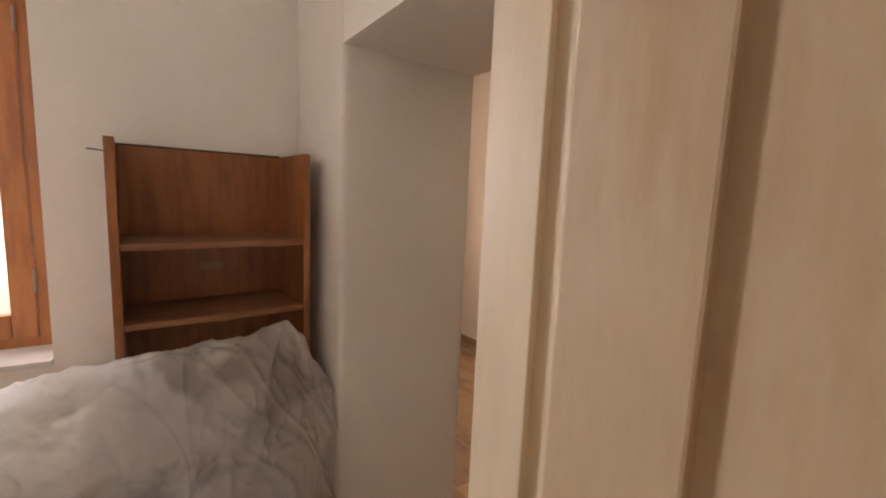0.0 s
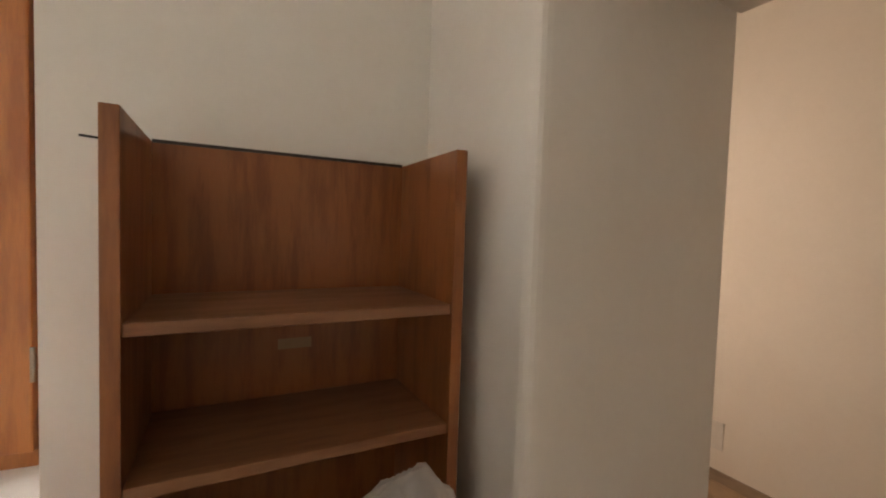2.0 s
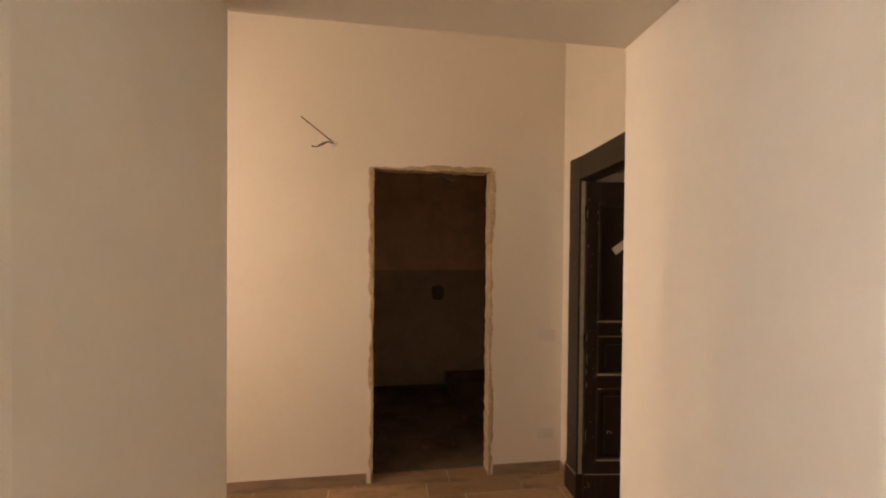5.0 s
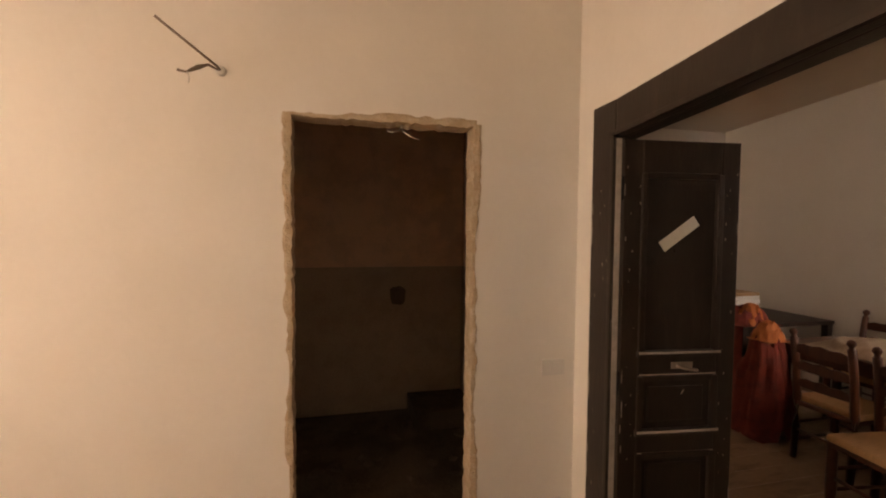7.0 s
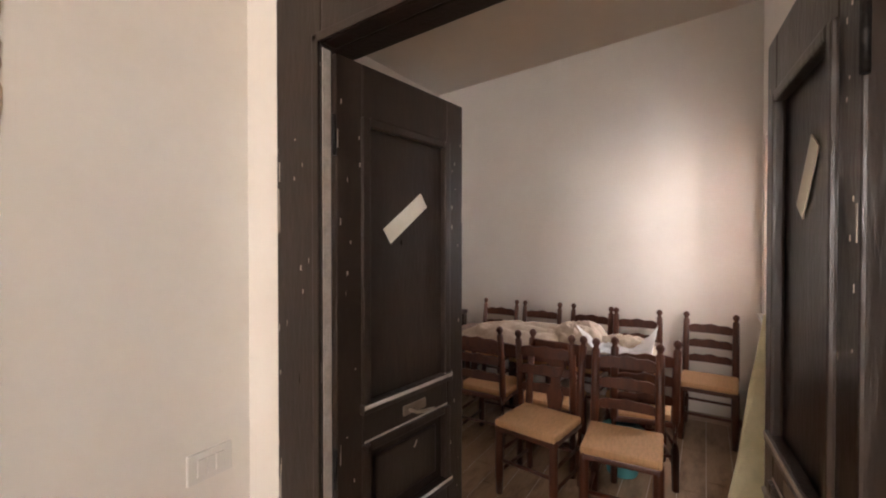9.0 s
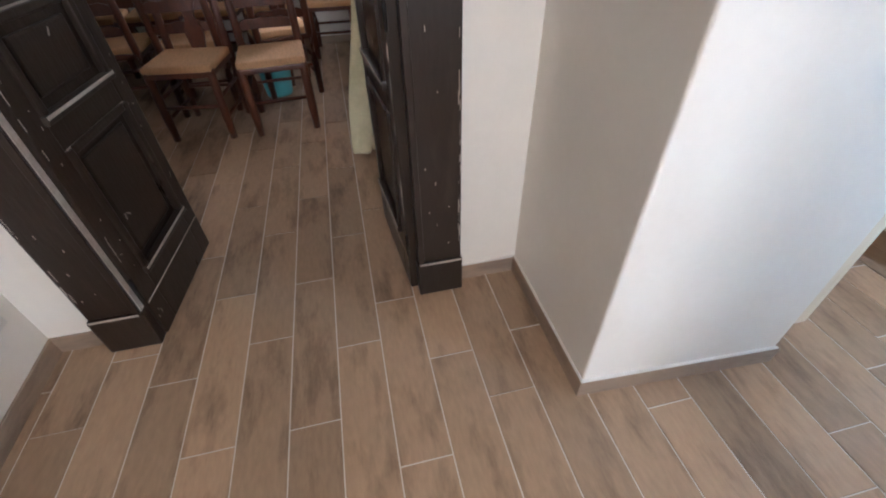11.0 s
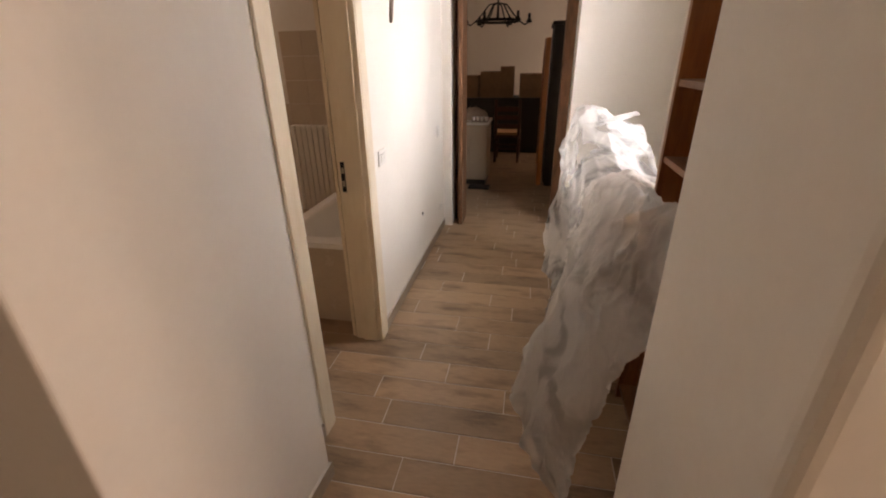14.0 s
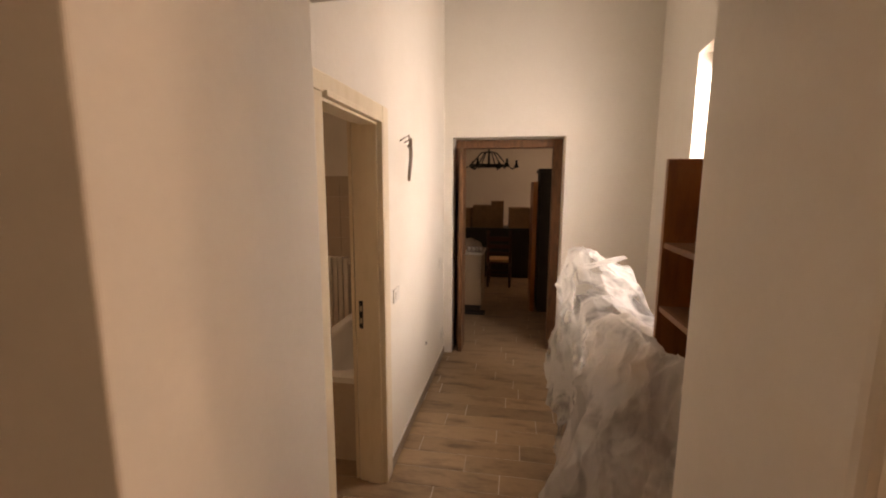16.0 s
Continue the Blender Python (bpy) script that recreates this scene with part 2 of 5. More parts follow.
def tube(bm, pts, radii, sides=8, close=True):
    """A round bar through points, with a radius at each."""
    rings = []
    pts = [Vector(p) for p in pts]
    for i, p in enumerate(pts):
        d = (pts[min(i + 1, len(pts) - 1)] - pts[max(i - 1, 0)]).normalized()
        q = d.to_track_quat("Z", "Y")
        r = radii[i] if isinstance(radii, (list, tuple)) else radii
        rings.append([bm.verts.new(p + q @ Vector((r * math.cos(2 * math.pi * k / sides), r * math.sin(2 * math.pi * k / sides), 0)))
                      for k in range(sides)])
    for a, b in zip(rings, rings[1:]):
        for k in range(sides):
            f = bm.faces.new((a[k], a[(k + 1) % sides], b[(k + 1) % sides], b[k]))
            f.smooth = True
    if close:
        bm.faces.new(list(reversed(rings[0])))
        bm.faces.new(rings[-1])


def link(name, bm, mat):
    me = bpy.data.meshes.new(name)
    bmesh.ops.recalc_face_normals(bm, faces=bm.faces)
    bm.to_mesh(me)
    bm.free()
    me.materials.append(mat)
    return new(name, me)


def part(name, bm, mat, parent, label=""):
    ob = link(name, bm, mat)
    ob.parent = parent
    if label:
        ob["label"] = label
    return ob


def bpart(name, mat, parent, *boxes, bevel=0.0, m=None, label=""):
    """A part made of boxes."""
    bm = bmesh.new()
    for b in boxes:
        box(bm, *b, bevel=bevel, m=m)
    return part(name, bm, mat, parent, label)


def thing(name, label, category, m=None, group=""):
    ob = new(name)
    ob.empty_display_size = 0.1
    if m is not None:
        ob.matrix_world = m
    return tagged(ob, label, category, group)


def setting(name, mat, *boxes, label="", bevel=0.0, m=None):
    bm = bmesh.new()
    for b in boxes:
        box(bm, *b, bevel=bevel)
    ob = link(name, bm, mat)
    if m is not None:
        ob.matrix_world = m
    return tagged(ob, label or name.replace("_", " "), name.split("_")[0], kind="structure")


def wall_boxes(axis, face, back, a0, a1, openings, top):
    """Boxes of a wall along x or y from a0 to a1 with openings (from, to, bottom, top)."""
    out, at = [], a0

    def put(p, q, z0, z1):
        if q - p > 1e-4 and z1 - z0 > 1e-4:
            lo, hi = min(face, back), max(face, back)
            out.append((p, q, lo, hi, z0, z1) if axis == "x" else (lo, hi, p, q, z0, z1))
    for o0, o1, z0, z1 in sorted(openings):
        put(at, o0, -0.05, top)
        put(o0, o1, -0.05, z0)
        put(o0, o1, z1, top)
        at = o1
    put(at, a1, -0.05, top)
    return out


# ---------------------------------------------------------------- walls, floor, ceilings
TOP = 3.90


def prism(name, mat, plan, z0, z1, rounded=(), r=0.010, label=""):
    """An upright wall block from its plan, some of its corners rounded."""
    pts = []
    n = len(plan)
    for i, p in enumerate(plan):
        p = Vector(p)
        if i not in rounded:
            pts.append(p)
            continue
        a = (Vector(plan[i - 1]) - p).normalized()
        b = (Vector(plan[(i + 1) % n]) - p).normalized()
        for k in range(5):
            u = k / 4
            pts.append(p + a * r * (1 - u) ** 2 + b * r * u ** 2)
    bm = bmesh.new()
    lo = [bm.verts.new((p.x, p.y, z0)) for p in pts]
    hi = [bm.verts.new((p.x, p.y, z1)) for p in pts]
    bm.faces.new(lo)
    bm.faces.new(hi)
    for k in range(len(pts)):
        bm.faces.new((lo[k], lo[(k + 1) % len(pts)], hi[(k + 1) % len(pts)], hi[k]))
    return tagged(link(name, bm, mat), label, "wall", kind="structure")


prism("wall_passage_east", PLASTER, [(-0.065, -0.70), (0.20, -0.70), (0.20, -0.30), (0.595, -0.30), (0.595, 0), (-0.025, 0)], -0.05, TOP, (0, 5),
      label="thick white plastered wall beside the passage")
prism("wall_passage_west", PLASTER, [(-1.90, -0.672), (-1.141, -0.672), (-1.118, -0.025), (-3.6, -0.025), (-3.6, -0.25), (-1.90, -0.25)], -0.05, TOP, (1, 2), r=0.03,
      label="thick white plastered wall beside the passage")
prism("wall_passage_head", PLASTER, [(-1.139, -0.671), (-0.067, -0.699), (-0.027, -0.001), (-1.120, -0.026)], 2.26, TOP, label="plastered wall above the passage")
setting("wall_entry_north", PLASTER, *wall_boxes("x", 1.79, 1.91, -3.6, 0.595, [(-0.80, 0.050, -0.05, 2.20)], TOP),
        label="white plastered wall with a rough door opening")
# this wall's window opening is unseen and assumed
setting("wall_entry_west", PLASTER, *wall_boxes("y", -3.4, -3.6, -0.06, 1.79, [(0.10, 1.00, 1.0, 2.55)], TOP), label="white plastered wall with a window")
setting("wall_dining_west", PLASTER, *wall_boxes("y", 0.595, 1.16, 0, 4.6, [(0.385, 1.475, -0.05, 2.235)], TOP),
        label="thick white plastered wall around a double door")
bm = bmesh.new()
lin = [bm.verts.new((x, y, z)) for x in (0.60, 1.155) for y, z in ((0.386, 2.236), (1.474, 2.236), (1.474, 2.160), (0.386, 2.232))]
for q in ((0, 1, 2, 3), (7, 6, 5, 4), (0, 4, 5, 1), (1, 5, 6, 2), (2, 6, 7, 3), (3, 7, 4, 0)):
    bm.faces.new([lin[i] for i in q])
tagged(link("wall_dining_lintel", bm, PLASTER), "sloping plastered underside of the double door opening", "wall", kind="structure")
setting("wall_dining_east", PLASTER, (4.32, 4.5, -0.4, 4.6, -0.05, TOP), label="white plastered dining room wall")
setting("wall_dining_south", PLASTER, *wall_boxes("x", 0.22, -0.35, 1.16, 4.32, [(3.2, 4.18, 1.02, 2.5)], TOP), label="white plastered wall with a window")
setting("wall_dining_north", PLASTER, (1.16, 4.32, 4.6, 4.75, -0.05, TOP), label="white plastered dining room wall")
setting("wall_hall_east", PLASTER, *wall_boxes("y", 0.035, 0.20, -3.66, -0.958, [(-1.65, -0.958, -0.05, TOP)], TOP),
        label="white plastered hall wall with the bathroom door")
prism("wall_bath_door_head", PLASTER, [(0.0552, -0.958), (0.0352, -1.65), (0.1998, -1.65), (0.1998, -0.958)], 2.08, TOP, label="white plastered wall above the bathroom door")
setting("wall_hall_corner", PLASTER, (0.055, 0.1995, -0.958, -0.7005, -0.05, TOP), label="white plastered wall between passage and bathroom door")
WEST = pose(-1.665, -0.72, 0, 0, 0, -4.92)
setting("wall_hall_west", PLASTER, *wall_boxes("y", 0, -0.50, -3.0, 0.12, [(-1.90, -0.896, 0.97, 2.60)], TOP),
        label="white plastered hall wall with a deep window recess", m=WEST)
setting("wall_hall_end", PLASTER, *wall_boxes("x", -3.66, -4.11, -2.6, 1.0, [(-1.125, -0.05, -0.05, 2.205)], TOP),
        label="white plastered end wall with a doorway")
setting("wall_bath_north", PLASTER, (0.20, 2.3, -0.72, -0.30, -0.05, TOP), label="white plastered bathroom wall")
setting("wall_bath_east", PLASTER, *wall_boxes("y", 2.3, 2.45, -3.66, -0.30, [], TOP), label="white plastered bathroom wall")
# the opening is made up for the bathroom's fill light
setting("wall_bath_south", PLASTER, *wall_boxes("x", -3.44, -3.66, 0.20, 2.3, [(1.55, 2.15, 1.4, 2.4)], TOP), label="white plastered bathroom wall")
setting("wall_store_north", BAREWALL, (-1.9, 1.3, 3.8, 3.95, -0.05, TOP), label="bare brown wall of the stripped room")
setting("wall_store_west", BAREWALL, (-1.9, -1.75, 1.91, 3.8, -0.05, TOP), label="bare brown wall of the stripped room")
setting("wall_store_east", BAREWALL, (0.56, 0.594, 1.91, 3.8, -0.05, TOP), label="bare brown wall of the stripped room")
setting("wall_far_west", PLASTER, *wall_boxes("y", -2.4, -2.6, -9.0, -4.11, [(-8.4, -7.4, 1.0, 2.5)], TOP), label="white plastered far room wall with an added unseen window")
setting("wall_far_east", PLASTER, (1.0, 1.15, -9.0, -3.66, -0.05, TOP), label="white plastered far room wall")
setting("wall_far_south", PLASTER, (-2.6, 1.15, -9.15, -9.0, -0.05, TOP), label="white plastered far room wall")
setting("ceiling", CEIL, (-3.6, 4.5, -0.36, 4.75, TOP, TOP + 0.2), (-2.6, 2.45, -9.15, -0.36, TOP, TOP + 0.2), label="plain white plaster ceiling")
floor = setting("floor", GROUT, (-3.5, 4.4, -0.4, 4.7, -0.2, -0.0022), (-2.5, 2.4, -9.1, -0.4, -0.2, -0.0022), label="floor of wood-look tiles with pale grout joints")
setting("ground", ROAD, (-60, 60, -60, 60, -3.4, -3.2), label="pale paved ground outside the house")

# skirting of the same tile
SK = 0.075


def skirting(*runs):
    bm = bmesh.new()
    for r in runs:
        box(bm, *r, bevel=0.0015)
    tagged(link("baseboard", bm, SKIRT), "low brown wood-look tile baseboard", "baseboard", kind="structure")


skirting((-0.033, 0.595, 0.0, 0.010, 0, SK))
skirting((0.585, 0.595, 0.010, 0.25, 0, SK), (0.585, 0.595, 1.605, 1.78, 0, SK))
skirting((-3.4, -0.83, 1.78, 1.79, 0, SK))
skirting((0.075, 0.595, 1.78, 1.79, 0, SK))
skirting((-3.4, -1.108, -0.025, -0.015, 0, SK))
skirting((-0.075, 0.055, -0.710, -0.70, 0, SK), (0.045, 0.055, -0.884, -0.71, 0, SK))
skirting((0.025, 0.035, -3.66, -1.735, 0, SK))
skirting((-1.90, -1.13, -3.66, -3.65, 0, SK))
skirting((4.31, 4.32, 0.22, 4.6, 0, SK), (1.17, 4.31, 0.22, 0.23, 0, SK))



def slanted_skirting(plan):
    """A run of skirting along a wall that is not square to the room, with a bead of white filler on top."""
    ob = prism("baseboard", SKIRT, plan, 0, SK, label="low brown wood-look tile baseboard")
    ob["category"] = "baseboard"


slanted_skirting([(-0.075, -0.705), (-0.065, -0.705), (-0.025, 0.009), (-0.035, 0.009)])
slanted_skirting([(-1.141, -0.672), (-1.131, -0.672), (-1.108, -0.016), (-1.118, -0.016)])


def filler(plan, z):
    """A thin uneven bead of white filler along the top of a skirting."""
    ob = prism("trim_filler", PLATE, plan, z, z + 0.005, label="thin white filler bead above the baseboard")
    ob["category"] = "trim"


filler([(-0.074, -0.700), (-0.065, -0.700), (-0.025, 0.0), (-0.034, 0.008)], SK)
filler([(-0.025, 0.0), (0.585, 0.0), (0.585, 0.007), (-0.033, 0.007)], SK)
filler([(-1.141, -0.672), (-1.133, -0.672), (-1.110, -0.025), (-1.118, -0.025)], SK)
filler([(0.027, -3.66), (0.035, -3.66), (0.035, -1.735), (0.027, -1.735)], SK)
filler([(0.587, 0.009), (0.595, 0.009), (0.595, 0.25), (0.587, 0.25)], SK)

# ---------------------------------------------------------------- bookcase
bookcase = thing("bookcase", "tall brown walnut veneer bookcase, empty and dusty, in the hall corner", "bookcase")
SX0, SX1, SY0, SY1, SH = -1.638, -1.296, -1.408, -0.741, 1.847
bpart("side_panel", VENEER, bookcase, (SX0, SX1, SY0, SY0 + 0.028, 0, SH), bevel=0.002)
bpart("side_panel", VENEER, bookcase, (SX0, SX1, SY1 - 0.028, SY1, 0, SH), bevel=0.002)
bpart("back_panel", VENEER, bookcase, (SX0, SX0 + 0.012, SY0 + 0.028, SY1 - 0.028, 0.03, SH - 0.004))
bpart("top_edge", BLACKW, bookcase, (SX0 - 0.004, SX0 + 0.014, SY0 + 0.029, SY1 - 0.029, SH - 0.004, SH + 0.004), label="dark edge strip")
for z in (0.06, 0.46, 0.82, 1.193, 1.472):
    bpart("shelf_board", BOARDV, bookcase, (SX0 + 0.012, SX1 - 0.006, SY0 + 0.0285, SY1 - 0.0285, z, z + 0.024), bevel=0.003)
bpart("label", CARTON, bookcase, (SX0 + 0.0125, SX0 + 0.0135, -1.105, -1.02, 1.338, 1.366), label="torn pale remains of a paper label")
nail = bmesh.new()
tube(nail, [(-1.40, -1.407, 1.805), (-1.40, -1.433, 1.807), (-1.40, -1.455, 1.809)], 0.0022, 6)
part("nail", nail, IRON, bookcase, "small bent nail")

# ---------------------------------------------------------------- covered furniture and its sheet
chest = thing("low_chest", "dark wooden chest hidden under a plastic sheet", "chest")
bpart("body", DARKWOOD, chest, (-1.58, -1.16, -2.80, -2.05, 0.08, 0.90), bevel=0.006)
bpart("door", DARKWOOD, chest, (-1.16, -1.14, -2.78, -2.44, 0.12, 0.87), bevel=0.004)
bpart("door", DARKWOOD, chest, (-1.16, -1.14, -2.41, -2.07, 0.12, 0.87), bevel=0.004)
bpart("plinth", DARKWOOD, chest, (-1.60, -1.18, -2.78, -2.07, 0, 0.08))
carton = thing("cardboard_box", "brown cardboard box hidden under a plastic sheet", "box")
bpart("body", CARTON, carton, (-1.60, -1.15, -2.00, -1.50, 0, 0.78), bevel=0.004)
bpart("flap", CARTON, carton, (-1.60, -1.15, -2.00, -1.76, 0.782, 0.787), (-1.60, -1.15, -1.74, -1.50, 0.782, 0.787))


def curve(x, keys):
    """A smooth value at x between the keys (place, value)."""
    if x <= keys[0][0]:
        return keys[0][1]
    for (a, p), (b, q) in zip(keys, keys[1:]):
        if x <= b:
            t = (x - a) / (b - a)
            t = t * t * (3 - 2 * t)
            return p + (q - p) * t
    return keys[-1][1]


def crease(v, w):
    return math.exp(-(v / w) ** 2)


def pleats(y, z, k, anchors):
    """A hanging sheet: pleats that run out from the points it hangs on, broad hollows between them and fine crumples."""
    wob = noise.noise(Vector((y * 1.8, z * 1.6, k + 21)))
    d = 0.055 * noise.noise(Vector((y * 1.7 + z * 0.5, z * 0.9, k))) + 0.028 * noise.noise(Vector((y * 3.8, z * 2.4 + y, k + 13)))
    for i, (ya, za, count, amp) in enumerate(anchors):
        dy, dz = y - ya, z - za
        rad = math.hypot(dy, dz)
        ang = math.atan2(dy, dz + 0.04) + 0.22 * wob * min(1.0, rad * 2)
        ridge = 1 - abs(math.sin(ang * count + i * 1.7 + k))
        d += amp * ridge ** 2.2 * (rad / (rad + 0.16)) * math.exp(-rad * 0.85)
    sharp = crease(noise.noise(Vector((y * 5.2 - z * 2.2 + wob, z * 2.0, k + 9))), 0.07)
    patch = max(0.0, noise.noise(Vector((y * 2.1, z * 1.7, k + 31))) + 0.32)
    crumple = crease(noise.noise(Vector((y * 15.0 + z * 5.0, z * 12.0 - y * 6.0, k + 27))), 0.11) * patch
    return 0.030 + d + 0.018 * sharp + 0.017 * crumple


def drape(name, y0, y1, back, height, top_front, floor_front, label, mat, anchors, nu=280, nv=170, k=0.0, hem=(), belly=0.0):
    """A sheet laid over furniture: from the back over the top, over the front edge and down to the floor."""
    verts, faces = [], []
    for i in range(nu + 1):
        y = y0 + (y1 - y0) * i / nu
        h, tf, ff, bk = (curve(y, c) for c in (height, top_front, floor_front, back))
        hm = (curve(y, hem) if hem else 0.012) + 0.020 * max(0.0, noise.noise(Vector((y * 5, 0, k + 3))))
        for j in range(nv + 1):
            s = j / nv
            if s < 0.30:
                t = s / 0.30
                x, z, w = bk + (tf - bk) * t, h - 0.02 * math.sin(t * math.pi * 2) - 0.10 * (1 - t) ** 2, 0.45
                dx, dz = 0.0, 1.0
            else:
                t = (s - 0.30) / 0.70
                x = tf + (ff - tf) * (0.30 * math.sin(min(1, t * 2.6) * math.pi / 2) + 0.70 * t ** 2.2) + belly * math.sin(t * math.pi)
                z = hm + (h - hm) * (1 - t ** 1.08)
                w = 0.45 + 0.75 * t
                dx, dz = 1.0, 0.2
            d = pleats(y, s * 1.9, k, anchors) * w
            z2 = z + d * dz * (0.9 if s < 0.30 else min(1, 3 * (1 - t)))
            flare = 0.035 * noise.noise(Vector((y * 5, s * 3, k + 7)))
            verts.append((x + d * dx, y + flare * (s > 0.28), max(0.006, z2)))
    for i in range(nu):
        for j in range(nv):
            a = i * (nv + 1) + j
            faces.append((a, a + 1, a + nv + 2, a + nv + 1))
    me = bpy.data.meshes.new(name)
    me.from_pydata(verts, [], faces)
    me.shade_smooth()
    me.materials.append(mat)
    return tagged(new(name, me), label, "plastic sheet")


drape("plastic_sheet", -2.95, -1.50, [(-2.95, -1.36), (-2.5, -1.50), (-1.5, -1.60)],
      [(-2.95, 1.20), (-2.80, 1.25), (-2.6, 1.24), (-2.42, 1.17), (-2.15, 1.03), (-1.85, 0.94), (-1.5, 0.88)],
      [(-2.95, -1.13), (-2.7, -1.12), (-2.2, -1.14), (-1.5, -1.14)], [(-2.95, -1.04), (-2.75, -0.98), (-2.45, -0.97), (-2.2, -1.06), (-1.5, -1.00)],
      "crumpled milky plastic dust sheet over furniture", SHEET, ((-2.72, 0.52, 5.0, 0.085), (-2.22, 0.60, 6.0, 0.060), (-1.62, 0.62, 5.0, 0.050)),
      k=1.0, hem=[(-2.95, 0.26), (-2.6, 0.17), (-2.3, 0.14), (-2.1, 0.02), (-1.5, 0.012)])
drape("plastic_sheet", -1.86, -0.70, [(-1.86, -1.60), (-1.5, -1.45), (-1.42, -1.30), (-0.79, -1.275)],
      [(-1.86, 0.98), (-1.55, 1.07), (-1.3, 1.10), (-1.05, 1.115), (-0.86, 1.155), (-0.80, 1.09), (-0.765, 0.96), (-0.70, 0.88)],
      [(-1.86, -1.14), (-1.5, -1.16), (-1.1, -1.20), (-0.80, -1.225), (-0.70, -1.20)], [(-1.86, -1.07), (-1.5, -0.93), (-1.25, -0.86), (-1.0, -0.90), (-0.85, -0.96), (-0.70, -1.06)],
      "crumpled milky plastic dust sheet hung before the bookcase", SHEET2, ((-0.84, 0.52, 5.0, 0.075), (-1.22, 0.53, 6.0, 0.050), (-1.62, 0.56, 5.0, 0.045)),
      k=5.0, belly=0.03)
# the stiff turned-up corner on top of the far heap
bm = bmesh.new()
corner = []
for i in range(15):
    u = i / 14
    row = []
    for j in range(11):
        v = j / 10
        lift = 0.085 * u * (0.4 + 0.6 * math.sin(v * 2.4)) + 0.010 * noise.noise(Vector((u * 5, v * 5, 2)))
        row.append(bm.verts.new((-1.13 - 0.26 * u + 0.03 * math.sin(v * 5), -2.44 + 0.17 * (v - 0.5) * (1 - 0.55 * u), 1.185 + lift)))
    corner.append(row)
for a, b in zip(corner, corner[1:]):
    for k in range(10):
        bm.faces.new((a[k], b[k], b[k + 1], a[k + 1])).smooth = True
tagged(link("plastic_corner", bm, SHEET2), "stiff turned-up corner of the plastic sheet", "plastic sheet")

# ---------------------------------------------------------------- hall window (in the west wall's own directions)


def window(name, m, width, z0, z1, label, mats, handle_side=1, sill=None, depth=0.06):
    """A two-sash wooden window, width along x, its room side towards -y."""
    w = new(name)
    w.matrix_world = m
    tagged(w, label, "window", kind="structure")
    wood = mats
    f = 0.045
    part_boxes = ((-width / 2, -width / 2 + f, 0, depth, z0, z1), (width / 2 - f, width / 2, 0, depth, z0, z1),
                  (-width / 2 + f, width / 2 - f, 0, depth, z0, z0 + f), (-width / 2 + f, width / 2 - f, 0, depth, z1 - f, z1))
    bpart("window_frame", wood, w, *part_boxes, bevel=0.004)
    half = width / 2 - f - 0.003
    for sgn in (-1, 1):
        a0, a1 = (0.002, half) if sgn > 0 else (-half, -0.002)
        q = 0.078
        sash = bpart("sash", wood, w, (a0, a0 + q, -0.018, 0.038, z0 + f, z1 - f), (a1 - q, a1, -0.018, 0.038, z0 + f, z1 - f),
                     (a0 + q, a1 - q, -0.018, 0.038, z0 + f, z0 + f + q + 0.02), (a0 + q, a1 - q, -0.018, 0.038, z1 - f - q, z1 - f), bevel=0.005)
        pane = bpart("pane", GLASS, sash, (a0 + q - 0.004, a1 - q + 0.004, 0.006, 0.012, z0 + f + q + 0.016, z1 - f - q + 0.004))
        pane.visible_shadow = False
        for hz in (z0 + 0.28, z1 - 0.28):
            hb = bmesh.new()
            e = a1 + 0.004 if sgn > 0 else a0 - 0.004
            tube(hb, [(e, -0.024, hz - 0.045), (e, -0.024, hz + 0.045)], 0.006, 8)
            part("hinge", hb, METAL, sash, "brass hinge")
    hb = bmesh.new()
    zc = z0 + (z1 - z0) * 0.42
    box(hb, -0.012, 0.012, -0.026, -0.018, zc - 0.05, zc + 0.05, 0.003)
    tube(hb, [(0, -0.024, zc), (0, -0.055, zc), (0.004, -0.06, zc - 0.02), (0.004, -0.06, zc - 0.11)], 0.007, 8)
    part("window_handle", hb, METAL, w, "brass lever handle")
    return w


# turned so that its room side looks to the hall
window("window_1", WEST @ pose(-0.17, -1.400, 0, 0, 0, 90), 0.96, 1.005, 2.58, "varnished orange-brown wooden window with two sashes", ORANGE)
bm = bmesh.new()
box(bm, -0.48, 0.012, -1.895, -0.90, 0.972, 0.995, 0.004)
sill = link("window_sill", bm, STONE)
sill.matrix_world = WEST
tagged(sill, "pale marble inner window sill", "sill", kind="structure")

# outside: a sunlit house along the street with an arch and a lantern, a far house, a wooded hill
house = thing("house", "white sunlit village house with an arched doorway", "house", pose(-14.3, -4.75, -3.2, 0, 0, 1))
bpart("wall", FACADE, house, (0, 10.7, -6, 0, 0, 9.0), label="sunlit white rendered wall")
bm = bmesh.new()
pv = [bm.verts.new(v) for v in ((-0.35, 0.55, 8.85), (11.1, 0.55, 8.85), (11.1, -3.0, 10.9), (-0.35, -3.0, 10.9), (-0.35, 0.55, 9.0), (11.1, 0.55, 9.0), (11.1, -3.0, 11.05), (-0.35, -3.0, 11.05))]
for f in ((0, 1, 2, 3), (4, 7, 6, 5), (0, 4, 5, 1), (1, 5, 6, 2), (2, 6, 7, 3), (3, 7, 4, 0)):
    bm.faces.new([pv[i] for i in f])
part("roof", bm, ROOFT, house, "brown tiled roof")
bm = bmesh.new()
